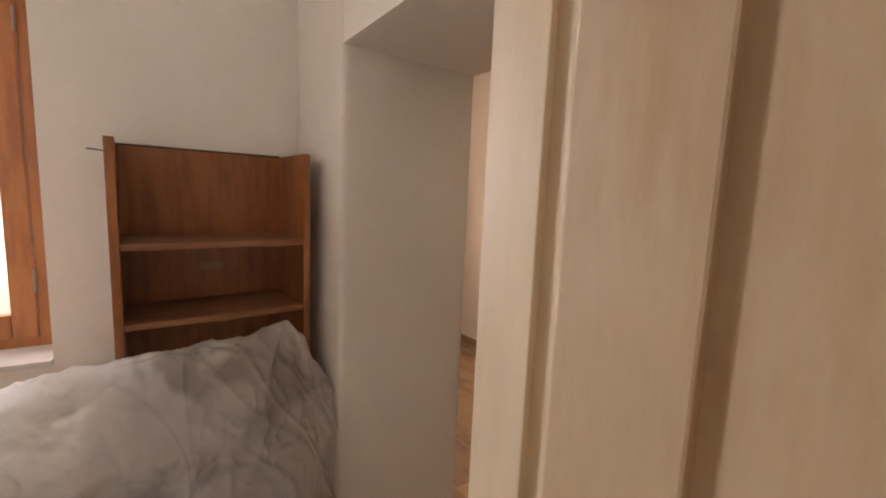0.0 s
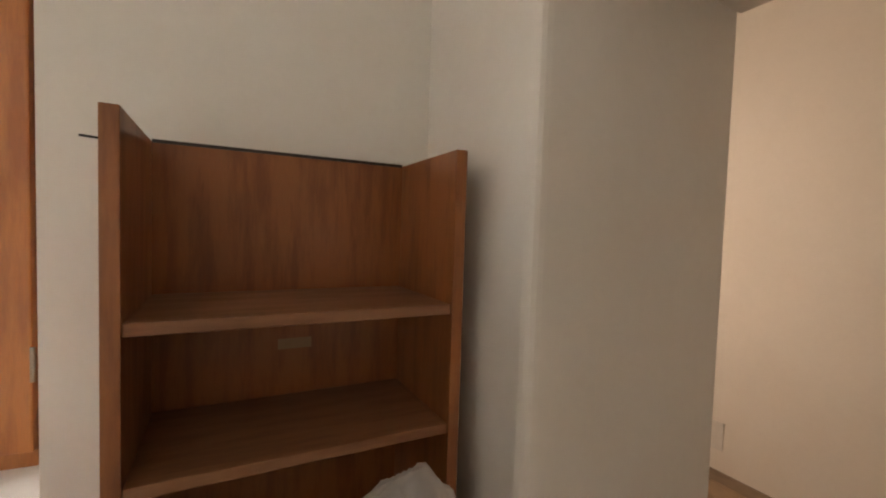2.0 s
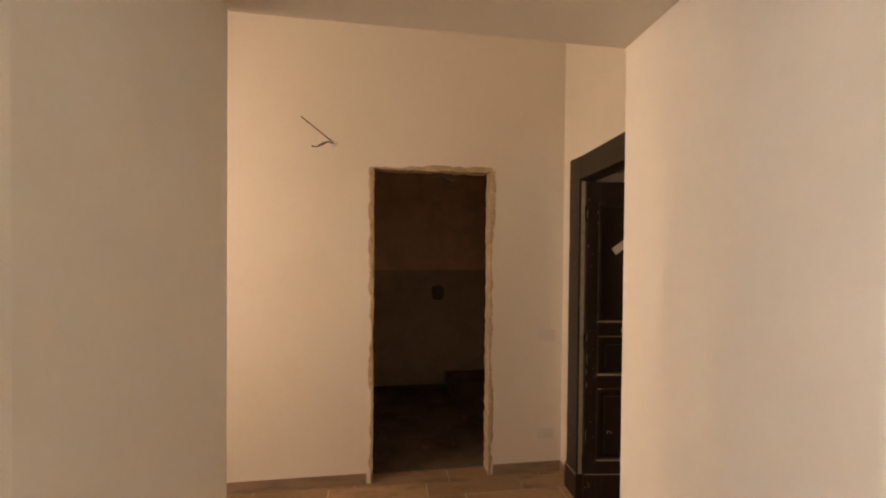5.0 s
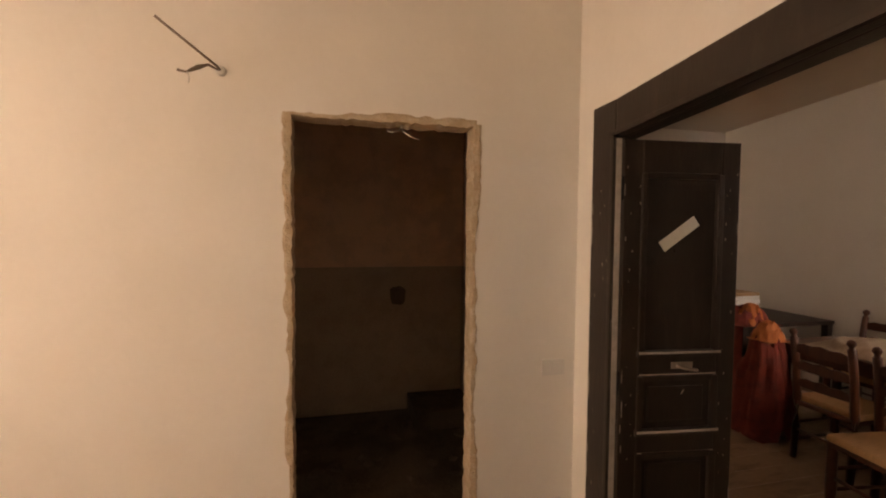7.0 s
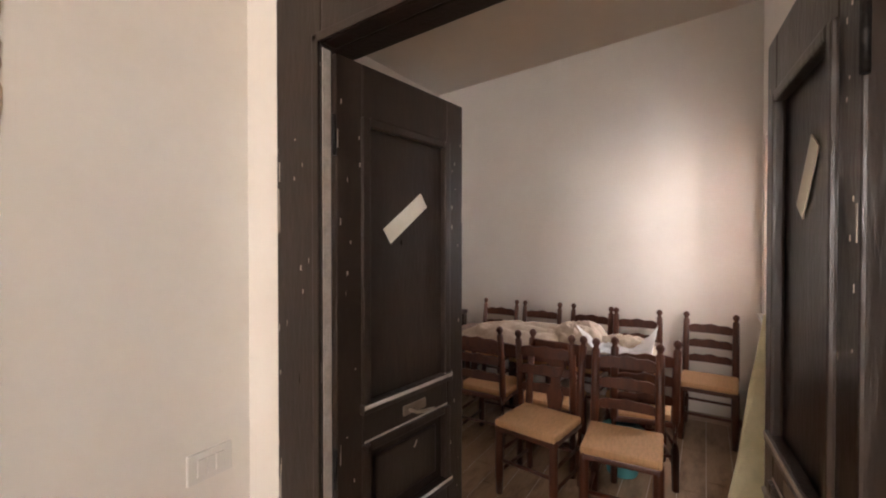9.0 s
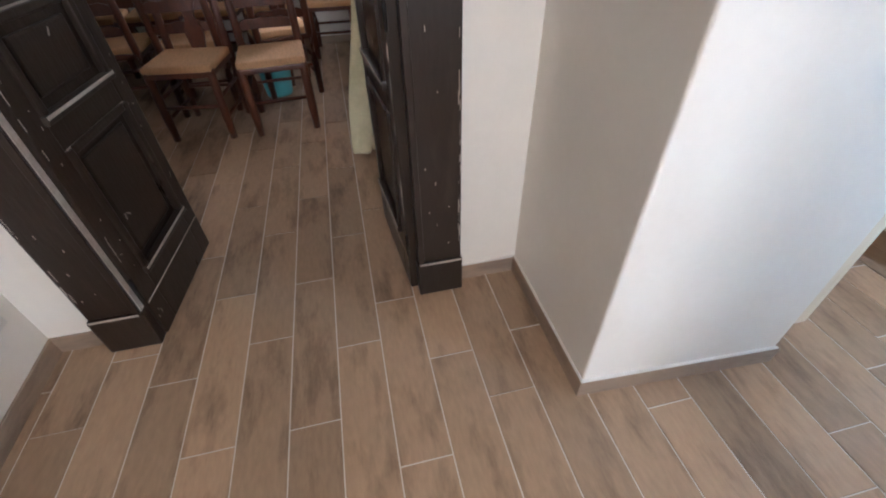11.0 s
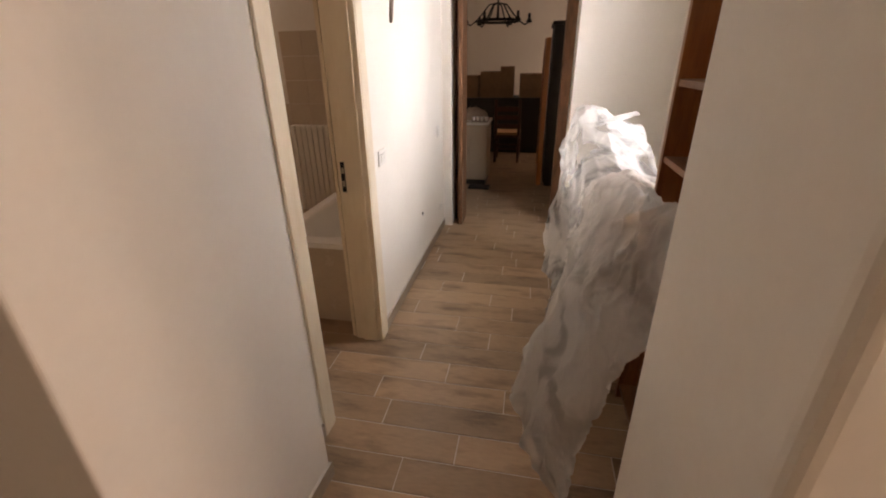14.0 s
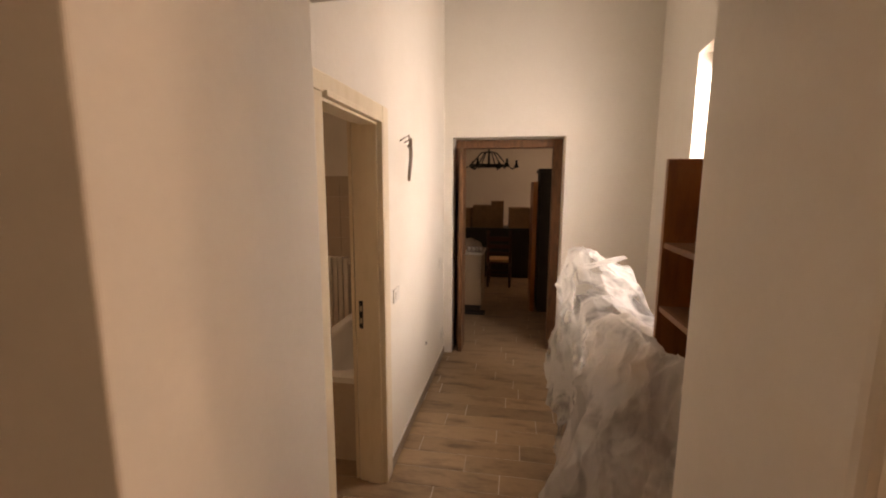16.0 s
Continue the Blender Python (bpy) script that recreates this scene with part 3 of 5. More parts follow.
prof = [(2.45, 0.0)] + [(3.03 - 0.58 * math.cos(math.pi * k / 14), 3.15 + 0.58 * math.sin(math.pi * k / 14)) for k in range(15)] + [(3.61, 0.0)]
tube(bm, [(x, 0.03, z) for x, z in prof], 0.07, 8)
part("arch", bm, STONE, house, "pale stone door arch")
bm = bmesh.new()
face = [bm.verts.new((x, 0.02, z)) for x, z in prof]
bm.faces.new(face)
part("door", bm, PALEDOOR, house, "pale wooden door under the arch")
bpart("gutter", WHITEC, house, (-0.3, 11.0, 0.50, 0.62, 8.72, 8.85), label="pale gutter")
bpart("downpipe", WHITEC, house, (0.25, 0.36, 0.02, 0.13, 0, 8.8), label="pale downpipe")
bm = bmesh.new()
tube(bm, [(-0.2, 0.2, 7.4), (3, 0.16, 7.25), (6, 0.16, 7.3), (10, 0.2, 7.45)], 0.02, 6)
part("cable", bm, IRON, house, "dark cable slung along the wall")
lantern = thing("wall_lantern", "small wall lantern on an iron bracket outside", "lantern", pose(-11.35, -4.70, 1.33))
bm = bmesh.new()
tube(bm, [(0, 0, 0.32), (0, 0.30, 0.32), (0, 0.30, 0.18)], 0.022, 6)
part("bracket", bm, WHITEC, lantern)
bm = bmesh.new()
tube(bm, [(0, 0.30, 0.20), (0, 0.30, 0.15), (0, 0.30, -0.15), (0, 0.30, -0.20)], [0.05, 0.17, 0.12, 0.04], 6)
part("lamp_body", bm, PALEDOOR, lantern)
far_house = thing("house", "pale house further down the street", "house", pose(-27, -8.0, -3.2, 0, 0, 6))
bpart("wall", FACADE, far_house, (-7, 0.0, -3, 5, 0, 5.6))
bpart("roof", ROOFT, far_house, (-7.3, 0.4, -3.3, 5.3, 5.6, 6.0))
for wy in (-1.6, 0.4, 2.4):
    bpart("window", PALEDOOR, far_house, (0.0, 0.03, wy, wy + 0.8, 2.6, 3.9))
bm = bmesh.new()
HN = 46
hv = [[bm.verts.new((-48 - 26 * j / HN + 2 * noise.noise(Vector((i * 0.5, j * 0.5, 3))), -50 + 110 * i / HN,
                     -3.2 + 27 * (j / HN) ** 0.8 * (0.75 + 0.25 * math.sin(i * 0.21)) + 1.3 * noise.noise(Vector((i * 0.9, j * 0.9, 0))))) for j in range(HN + 1)] for i in range(HN + 1)]
for i in range(HN):
    for j in range(HN):
        bm.faces.new((hv[i][j], hv[i + 1][j], hv[i + 1][j + 1], hv[i][j + 1]))
tagged(link("backdrop_hill", bm, HILL), "distant wooded hillside above the village, haze put into its colour", "hill", kind="structure")

# ---------------------------------------------------------------- bathroom door: frame and leaf
door_1 = tagged(new("door_1"), "cream painted wooden door and frame, standing open into the bathroom", "door", kind="structure")
JN, JS, JT = -0.958, -1.65, 2.08
bpart("jamb", CREAM, door_1, (0.042, 0.19, JN - 0.022, JN, 0, JT), bevel=0.003)
bpart("jamb", CREAM, door_1, (0.022, 0.19, JS, JS + 0.022, 0, JT), bevel=0.003)
bpart("jamb", CREAM, door_1, (0.022, 0.19, JS + 0.022, JN - 0.022, JT - 0.022, JT), bevel=0.003)
bpart("door_stop", CREAM, door_1, (0.05, 0.14, JN - 0.034, JN - 0.022, 0, JT - 0.022), (0.05, 0.14, JS + 0.022, JS + 0.034, 0, JT - 0.022),
      (0.05, 0.14, JS + 0.034, JN - 0.034, JT - 0.034, JT - 0.022), bevel=0.002)
for x, a, b in ((0.040, JN - 0.008, JN + 0.072), (0.020, JS - 0.080, JS + 0.008)):
    bpart("casing", CREAM, door_1, (x, x + 0.014, a, b, 0, JT - 0.009 if x > 0.03 else JT + 0.064), bevel=0.005)
    bpart("casing", CREAM, door_1, (0.201, 0.222, a, b, 0, JT + 0.064), bevel=0.005)
LEAN = Matrix.Identity(4)
LEAN[0][1], LEAN[0][3] = 0.0264, -0.0264 * JS
bpart("casing", CREAM, door_1, (0.020, 0.034, JS + 0.009, JN + 0.072, JT - 0.008, JT + 0.064), bevel=0.005, m=LEAN)
bpart("casing", CREAM, door_1, (0.201, 0.222, JS + 0.008, JN - 0.008, JT - 0.008, JT + 0.064), bevel=0.005)
bpart("strike_plate", IRON, door_1, (0.150, 0.172, JS + 0.0222, JS + 0.0245, 0.94, 1.10), label="dark metal strike plate")
bpart("strike_plate", METAL, door_1, (0.154, 0.168, JS + 0.0246, JS + 0.0265, 0.97, 1.0), (0.154, 0.168, JS + 0.0246, JS + 0.0265, 1.04, 1.07))
leaf = bpart("leaf", RAWPINE, door_1, (0.1935, 0.328, JN - 0.062, JN - 0.022, 0.008, 2.03), (0.825, 0.965, JN - 0.062, JN - 0.022, 0.008, 2.03),
             (0.328, 0.825, JN - 0.062, JN - 0.022, 0.008, 0.22), (0.328, 0.825, JN - 0.062, JN - 0.022, 1.89, 2.03),
             (0.328, 0.825, JN - 0.062, JN - 0.022, 0.86, 1.02), bevel=0.004, label="pale pine panelled door leaf")
bpart("panel", RAWPINE, leaf, (0.323, 0.83, JN - 0.050, JN - 0.034, 0.21, 0.87))
bpart("panel", RAWPINE, leaf, (0.323, 0.83, JN - 0.050, JN - 0.034, 1.01, 1.90))
bm = bmesh.new()
tube(bm, [(0.90, JN - 0.062, 1.03), (0.90, JN - 0.11, 1.03), (0.88, JN - 0.115, 1.03), (0.79, JN - 0.115, 1.03)], 0.009, 8)
part("door_handle", bm, METAL, leaf, "brass lever handle")
for hz in (0.3, 1.75):
    bm = bmesh.new()
    tube(bm, [(0.208, JN - 0.030, hz - 0.05), (0.208, JN - 0.030, hz + 0.05)], 0.007, 8)
    part("hinge", bm, METAL, door_1)

# ---------------------------------------------------------------- bathroom
tub = thing("bathtub", "white enamel bathtub with a beige tiled front", "bathtub")
bm = bmesh.new()
T0, T1, T2, T3, TZ = 0.205, 0.81, -3.36, -1.78, 0.56
outer = [(T0, T2), (T1, T2), (T1, T3), (T0, T3)]
rim = [bm.verts.new((x, y, TZ)) for x, y in outer]
rim_o = [bm.verts.new((x, y, TZ - 0.035)) for x, y in outer]


def oval(z, ix, iy, n=28):
    cx, cy = (T0 + T1) / 2, (T2 + T3) / 2
    out = []
    for k in range(n):
        a = 2 * math.pi * k / n + math.pi / n
        c, s = math.cos(a), math.sin(a)
        p = 0.45
        out.append(bm.verts.new((cx + ix * math.copysign(abs(c) ** p, c), cy + iy * math.copysign(abs(s) ** p, s), z)))
    return out


rings = [oval(TZ, 0.235, 0.70), oval(TZ - 0.03, 0.225, 0.685), oval(TZ - 0.25, 0.20, 0.64), oval(TZ - 0.40, 0.16, 0.56)]
for a, b in zip(rings, rings[1:]):
    for k in range(28):
        bm.faces.new((a[k], a[(k + 1) % 28], b[(k + 1) % 28], b[k])).smooth = True
bm.faces.new(rings[-1])
for k in range(4):
    bm.faces.new((rim[k], rim[(k + 1) % 4], rim_o[(k + 1) % 4], rim_o[k]))
cx, cy = (T0 + T1) / 2, (T2 + T3) / 2
lip = []
for v in rings[0]:
    d = v.co - Vector((cx, cy, TZ))
    k = min((T1 - cx) / max(1e-6, abs(d.x)), (T3 - cy) / max(1e-6, abs(d.y)))
    lip.append(bm.verts.new((cx + d.x * k, cy + d.y * k, TZ + 0.0005)))
for k in range(28):
    bm.faces.new((rings[0][k], rings[0][(k + 1) % 28], lip[(k + 1) % 28], lip[k]))
part("basin", bm, ENAMEL, tub, "white enamel basin")
bpart("front_panel", WALLTILE, tub, (T0 + 0.02, T1 - 0.02, T3 - 0.03, T3 - 0.012, 0, TZ - 0.036), label="beige tiled front")
bpart("side_panel", WALLTILE, tub, (T1 - 0.03, T1 - 0.012, T2, T3 - 0.031, 0, TZ - 0.036))
tiling = tagged(new("wall_tiling"), "beige glazed wall tiles up to shoulder height", "tiles", kind="structure")
bpart("tile_backing", GROUT, tiling, (0.201, 2.3, -3.44, -3.434, 0, 1.39))
tile_mesh = None
for i in range(10):
    for k in range(9):
        if i >= 6 and k >= 6:
            continue
        if tile_mesh is None:
            bm = bmesh.new()
            box(bm, 0, 0.207, 0, 0.008, 0, 0.200, 0.0015)
            o = part("tile", bm, WALLTILE, tiling)
            tile_mesh = o.data
        else:
            o = new("tile", tile_mesh)
            o.parent = tiling
        o.location = (0.203 + i * 0.2095, -3.434, 0.004 + k * 0.203)
rad = thing("radiator", "cream cast column radiator on the bathroom wall", "radiator")
for i in range(9):
    x = 0.93 + i * 0.055
    bm = bmesh.new()
    box(bm, x, x + 0.048, -3.39, -3.30, 0.22, 1.04, 0.014)
    part("column", bm, RADP, rad)
bm = bmesh.new()
tube(bm, [(0.90, -3.345, 0.27), (1.44, -3.345, 0.27)], 0.018, 8)
part("pipe", bm, RADP, rad)
bm = bmesh.new()
tube(bm, [(0.90, -3.345, 0.98), (1.44, -3.345, 0.98)], 0.018, 8)
part("pipe", bm, RADP, rad)
bm = bmesh.new()
tube(bm, [(0.90, -3.345, 0.27), (0.90, -3.345, 0.02)], 0.012, 8)
part("pipe", bm, RADP, rad)
bm = bmesh.new()
tube(bm, [(0.88, -3.345, 0.98), (0.86, -3.345, 0.98), (0.82, -3.345, 0.98)], [0.012, 0.022, 0.022], 10)
part("valve", bm, METAL, rad)

# ---------------------------------------------------------------- rough door opening to the stripped room


def ragged(name, a, b, across, depth, seed):
    """A broken plaster edge along an opening: a strip with an uneven outline."""
    rnd = random.Random(seed)
    bm = bmesh.new()
    a, b, across = Vector(a), Vector(b), Vector(across)
    n = max(8, int((b - a).length / 0.022))
    rows = []
    w = 0.010
    for i in range(n + 1):
        p = a + (b - a) * i / n
        w = max(0.004, min(0.030, w + rnd.uniform(-0.009, 0.009)))
        o = rnd.uniform(0.001, 0.006)
        q = [p - across * rnd.uniform(0.004, 0.014), p + across * w * 0.6, p + across * w]
        rows.append([bm.verts.new(q[0] + Vector((0, -o * 0.4, 0))), bm.verts.new(q[1] + Vector((0, -o, 0))), bm.verts.new(q[2] + Vector((0, -0.0008, 0))),
                     bm.verts.new(q[0] + Vector((0, depth, 0)))])
    for r, s in zip(rows, rows[1:]):
        for k, j in ((0, 1), (1, 2), (3, 0)):
            bm.faces.new((r[k], r[j], s[j], s[k]))
    return bm


opening = tagged(new("trim_rough_opening"), "unfinished door opening with broken plaster edges", "door opening", kind="structure")
part("broken_edge", ragged("e", (-0.796, 1.789, 0), (-0.796, 1.789, 2.20), (-1, 0, 0), 0.118, 1), ROUGHP, opening)
part("broken_edge", ragged("e", (0.046, 1.789, 0), (0.046, 1.789, 2.20), (1, 0, 0), 0.118, 2), ROUGHP, opening)
part("broken_edge", ragged("e", (-0.80, 1.789, 2.196), (0.050, 1.789, 2.196), (0, 0, 1), 0.118, 3), ROUGHP, opening)
setting("wall_store_cement", CEMENT, (-1.75, -0.15, 3.78, 3.80, 0, 1.36), (0.005, 0.56, 3.78, 3.80, 0, 1.36), (-0.15, 0.005, 3.78, 3.80, 0, 0.97),
        (-0.15, 0.005, 3.78, 3.80, 1.22, 1.36), (-1.75, -1.735, 1.91, 3.78, 0, 1.36), (0.545, 0.56, 1.91, 3.78, 0, 1.36), label="rough grey cement on the lower wall")
# a shallow panel: the shade inside the hole is put into its dark colour
bm = bmesh.new()
box(bm, -0.15, 0.005, 3.795, 3.7985, 0.97, 1.22)
tagged(link("wall_box_hole", bm, SCREED), "dark panel for the shade inside the hole in the cement wall", "hole", kind="structure")
bm = bmesh.new()
N_ = 40
ra, rb = [], []
for k in range(N_):
    a = 2 * math.pi * k / N_
    c, q = math.cos(a), math.sin(a)
    c, q = math.copysign(abs(c) ** 0.6, c), math.copysign(abs(q) ** 0.6, q)
    r = 0.072 + 0.012 * noise.noise(Vector((c * 1.6, q * 1.6, 3))) + 0.008 * noise.noise(Vector((c * 6, q * 6, 9)))
    ra.append(bm.verts.new((-0.0725 + r * c, 3.774, 1.095 + 1.15 * r * q)))
    big_r = 0.130
    rb.append(bm.verts.new((-0.0725 + big_r * c, 3.7785, 1.095 + 1.1 * big_r * q)))
for k in range(N_):
    bm.faces.new((ra[k], ra[(k + 1) % N_], rb[(k + 1) % N_], rb[k]))
tagged(link("wall_hole_edge", bm, CEMENT), "ragged cement edge round the chiselled hole", "wall", kind="structure")
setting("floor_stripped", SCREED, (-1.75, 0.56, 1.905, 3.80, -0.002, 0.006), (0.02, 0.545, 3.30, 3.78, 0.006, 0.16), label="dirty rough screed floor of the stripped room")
rnd = random.Random(5)
bm = bmesh.new()
for i in range(46):
    s = rnd.uniform(0.012, 0.06)
    p = (rnd.uniform(-1.5, 0.45), rnd.uniform(2.2, 3.75))
    vs = bmesh.ops.create_icosphere(bm, subdivisions=1, radius=s)["verts"]
    for v in vs:
        v.co *= rnd.uniform(0.7, 1.25)
        v.co.z *= 0.6
        v.co += Vector((p[0], p[1], s * 0.35))
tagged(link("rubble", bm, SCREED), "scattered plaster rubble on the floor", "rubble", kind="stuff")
bm = bmesh.new()
tube(bm, [(-0.30, 1.85, 2.19), (-0.31, 1.84, 2.165), (-0.35, 1.83, 2.15), (-0.37, 1.83, 2.155)], 0.0025, 6)
tube(bm, [(-0.30, 1.85, 2.19), (-0.295, 1.84, 2.16), (-0.26, 1.83, 2.135), (-0.22, 1.83, 2.125)], 0.0025, 6)
tagged(link("loose_wires", bm, PLATE), "short pale wires hanging from the opening", "wires")

# ---------------------------------------------------------------- wall fittings


def plate(name, m, w, h, label, category, buttons=2, double=False):
    """A wall plate lying in the xz plane, its front to -y."""
    t = thing(name, label, category, m)
    bpart("cover", PLATE, t, (-w / 2, w / 2, -0.009, 0, -h / 2, h / 2), bevel=0.003)
    for i in range(buttons):
        bw = w * 0.62 / max(1, buttons)
        x = -w * 0.31 + i * bw
        bpart("button", PLATE, t, (x + 0.001, x + bw - 0.001, -0.013, -0.0092, -h * 0.28, h * 0.28), bevel=0.001)
    return t


plate("light_switch", pose(0.472, 1.79, 1.008), 0.122, 0.082, "white plastic light switch plate on the wall", "switch", 3)
plate("wall_socket", pose(0.468, 1.79, 0.285), 0.122, 0.075, "white plastic wall socket above the baseboard", "socket", 3)
plate("light_switch", pose(0.035, -1.885, 1.075, 0, 0, -90), 0.122, 0.085, "white plastic light switch plate on the hall wall", "switch", 3)
plate("light_switch", pose(0.035, -3.42, 0.99, 0, 0, -90), 0.08, 0.10, "white plastic switch near the end doorway", "switch", 1)
plate("wall_socket", pose(0.035, -3.50, 0.26, 0, 0, -90), 0.11, 0.08, "white plastic socket near the end doorway", "socket", 2)
vent = thing("access_panel", "flat white access panel low on the wall", "panel", pose(-2.325, 1.79, 0.315))
bpart("frame", PLATE, vent, (-0.265, 0.265, -0.006, 0, -0.095, -0.08), (-0.265, 0.265, -0.006, 0, 0.08, 0.095), (-0.265, -0.25, -0.006, 0, -0.08, 0.08), (0.25, 0.265, -0.006, 0, -0.08, 0.08))
bpart("cover", PLATE, vent, (-0.249, 0.249, -0.004, 0, -0.079, 0.079))
hole = thing("pipe_stub", "small dark pipe stub in the hall wall", "pipe")
bm = bmesh.new()
tube(bm, [(0.045, -2.77, 0.433), (0.030, -2.77, 0.433)], 0.014, 8)
part("stub", bm, IRON, hole)
wires = thing("bare_wires", "bare lamp wires sticking out of the plaster", "wires")
bm = bmesh.new()
tube(bm, [(-1.06, 1.795, 2.347), (-1.065, 1.74, 2.35), (-1.13, 1.70, 2.395), (-1.25, 1.65, 2.482)], 0.005, 6)
part("stiff_wire", bm, COPPER, wires)
bm = bmesh.new()
tube(bm, [(-1.06, 1.795, 2.347), (-1.09, 1.72, 2.345), (-1.12, 1.70, 2.325), (-1.16, 1.69, 2.30), (-1.19, 1.69, 2.305)], [0.004, 0.005, 0.010, 0.004, 0.006], 6)
part("cable", bm, COPPER, wires)
bm = bmesh.new()
tube(bm, [(-1.155, 1.69, 2.302), (-1.150, 1.69, 2.275), (-1.156, 1.70, 2.262)], 0.003, 6)
part("cable", bm, PLATE, wires, "pale cable end")
bm = bmesh.new()
tube(bm, [(-1.06, 1.7905, 2.347), (-1.06, 1.775, 2.347)], [0.022, 0.014], 10)
part("wall_tube", bm, PLATE, wires, "pale conduit end")
bracket = thing("lamp_wires", "loop of stiff lamp wires on the hall wall", "wires")
bm = bmesh.new()
tube(bm, [(0.042, -2.02, 2.00), (-0.02, -2.03, 2.04), (-0.025, -2.03, 1.90), (-0.02, -2.04, 1.78)], 0.005, 6)
part("wire", bm, COPPER, bracket)
bm = bmesh.new()
tube(bm, [(0.042, -2.13, 2.00), (-0.005, -2.14, 2.03), (-0.008, -2.13, 1.92), (0.0, -2.11, 1.80), (0.0, -2.10, 1.765)], [0.006, 0.008, 0.012, 0.013, 0.008], 6)
part("wire", bm, COPPER, bracket)
bm = bmesh.new()
tube(bm, [(-0.02, -2.03, 1.985), (0.0, -2.08, 1.975), (0.0, -2.14, 1.965)], 0.005, 6)
part("wire", bm, COPPER, bracket)

# ---------------------------------------------------------------- black double door
door_2 = tagged(new("door_2"), "old dark painted double door with worn edges, both leaves open", "door", kind="structure")
CX0, CX1 = 0.547, 0.594
bpart("casing", BLACKW, door_2, (CX0, CX1, 0.253, 0.422, 0.17, 2.155), bevel=0.006, label="worn dark door casing")
bpart("casing", BLACKW, door_2, (CX0, CX1, 1.425, 1.594, 0.17, 2.255), bevel=0.006)
SLOPE = Matrix.Identity(4)
SLOPE[2][1], SLOPE[2][3] = -0.062, 0.062 * 1.425
bpart("casing", BLACKW, door_2, (CX0, CX1, 0.253, 1.425, 2.10, 2.255), bevel=0.006, m=SLOPE)
bpart("plinth_block", BLACKW, door_2, (CX0 - 0.012, CX1, 0.248, 0.428, 0, 0.17), bevel=0.008)
bpart("plinth_block", BLACKW, door_2, (CX0 - 0.012, CX1, 1.419, 1.599, 0, 0.17), bevel=0.008)
bpart("chipped_edge", CHIP, door_2, (CX0 - 0.0135, CX0 - 0.011, 0.255, 0.42, 0.163, 0.172), label="bare chipped edge")
bpart("chipped_edge", CHIP, door_2, (CX0 - 0.0135, CX0 - 0.011, 1.43, 1.59, 0.163, 0.172))
bpart("door_lining", BLACKW, door_2, (0.595, 0.665, 0.386, 0.412, 0, 2.12), bevel=0.003)
bpart("door_lining", BLACKW, door_2, (0.595, 0.665, 1.448, 1.474, 0, 2.12), bevel=0.003)
bpart("door_lining", BLACKW, door_2, (0.596, 0.665, 0.412, 1.448, 2.10, 2.149), bevel=0.003, m=SLOPE)
bpart("bead", BLACKW, door_2, (CX0 - 0.010, CX0 - 0.001, 1.425, 1.447, 0.17, 2.12), (CX0 - 0.010, CX0 - 0.001, 0.400, 0.422, 0.17, 2.12),
      bevel=0.003)
bpart("bead", BLACKW, door_2, (CX0 - 0.010, CX0 - 0.001, 0.400, 1.447, 2.10, 2.122), bevel=0.003, m=SLOPE)
bpart("bare_edge", CHIP, door_2, (CX0 + 0.004, CX0 + 0.030, 1.4225, 1.4249, 0.17, 2.09), label="bare rubbed wood edge")


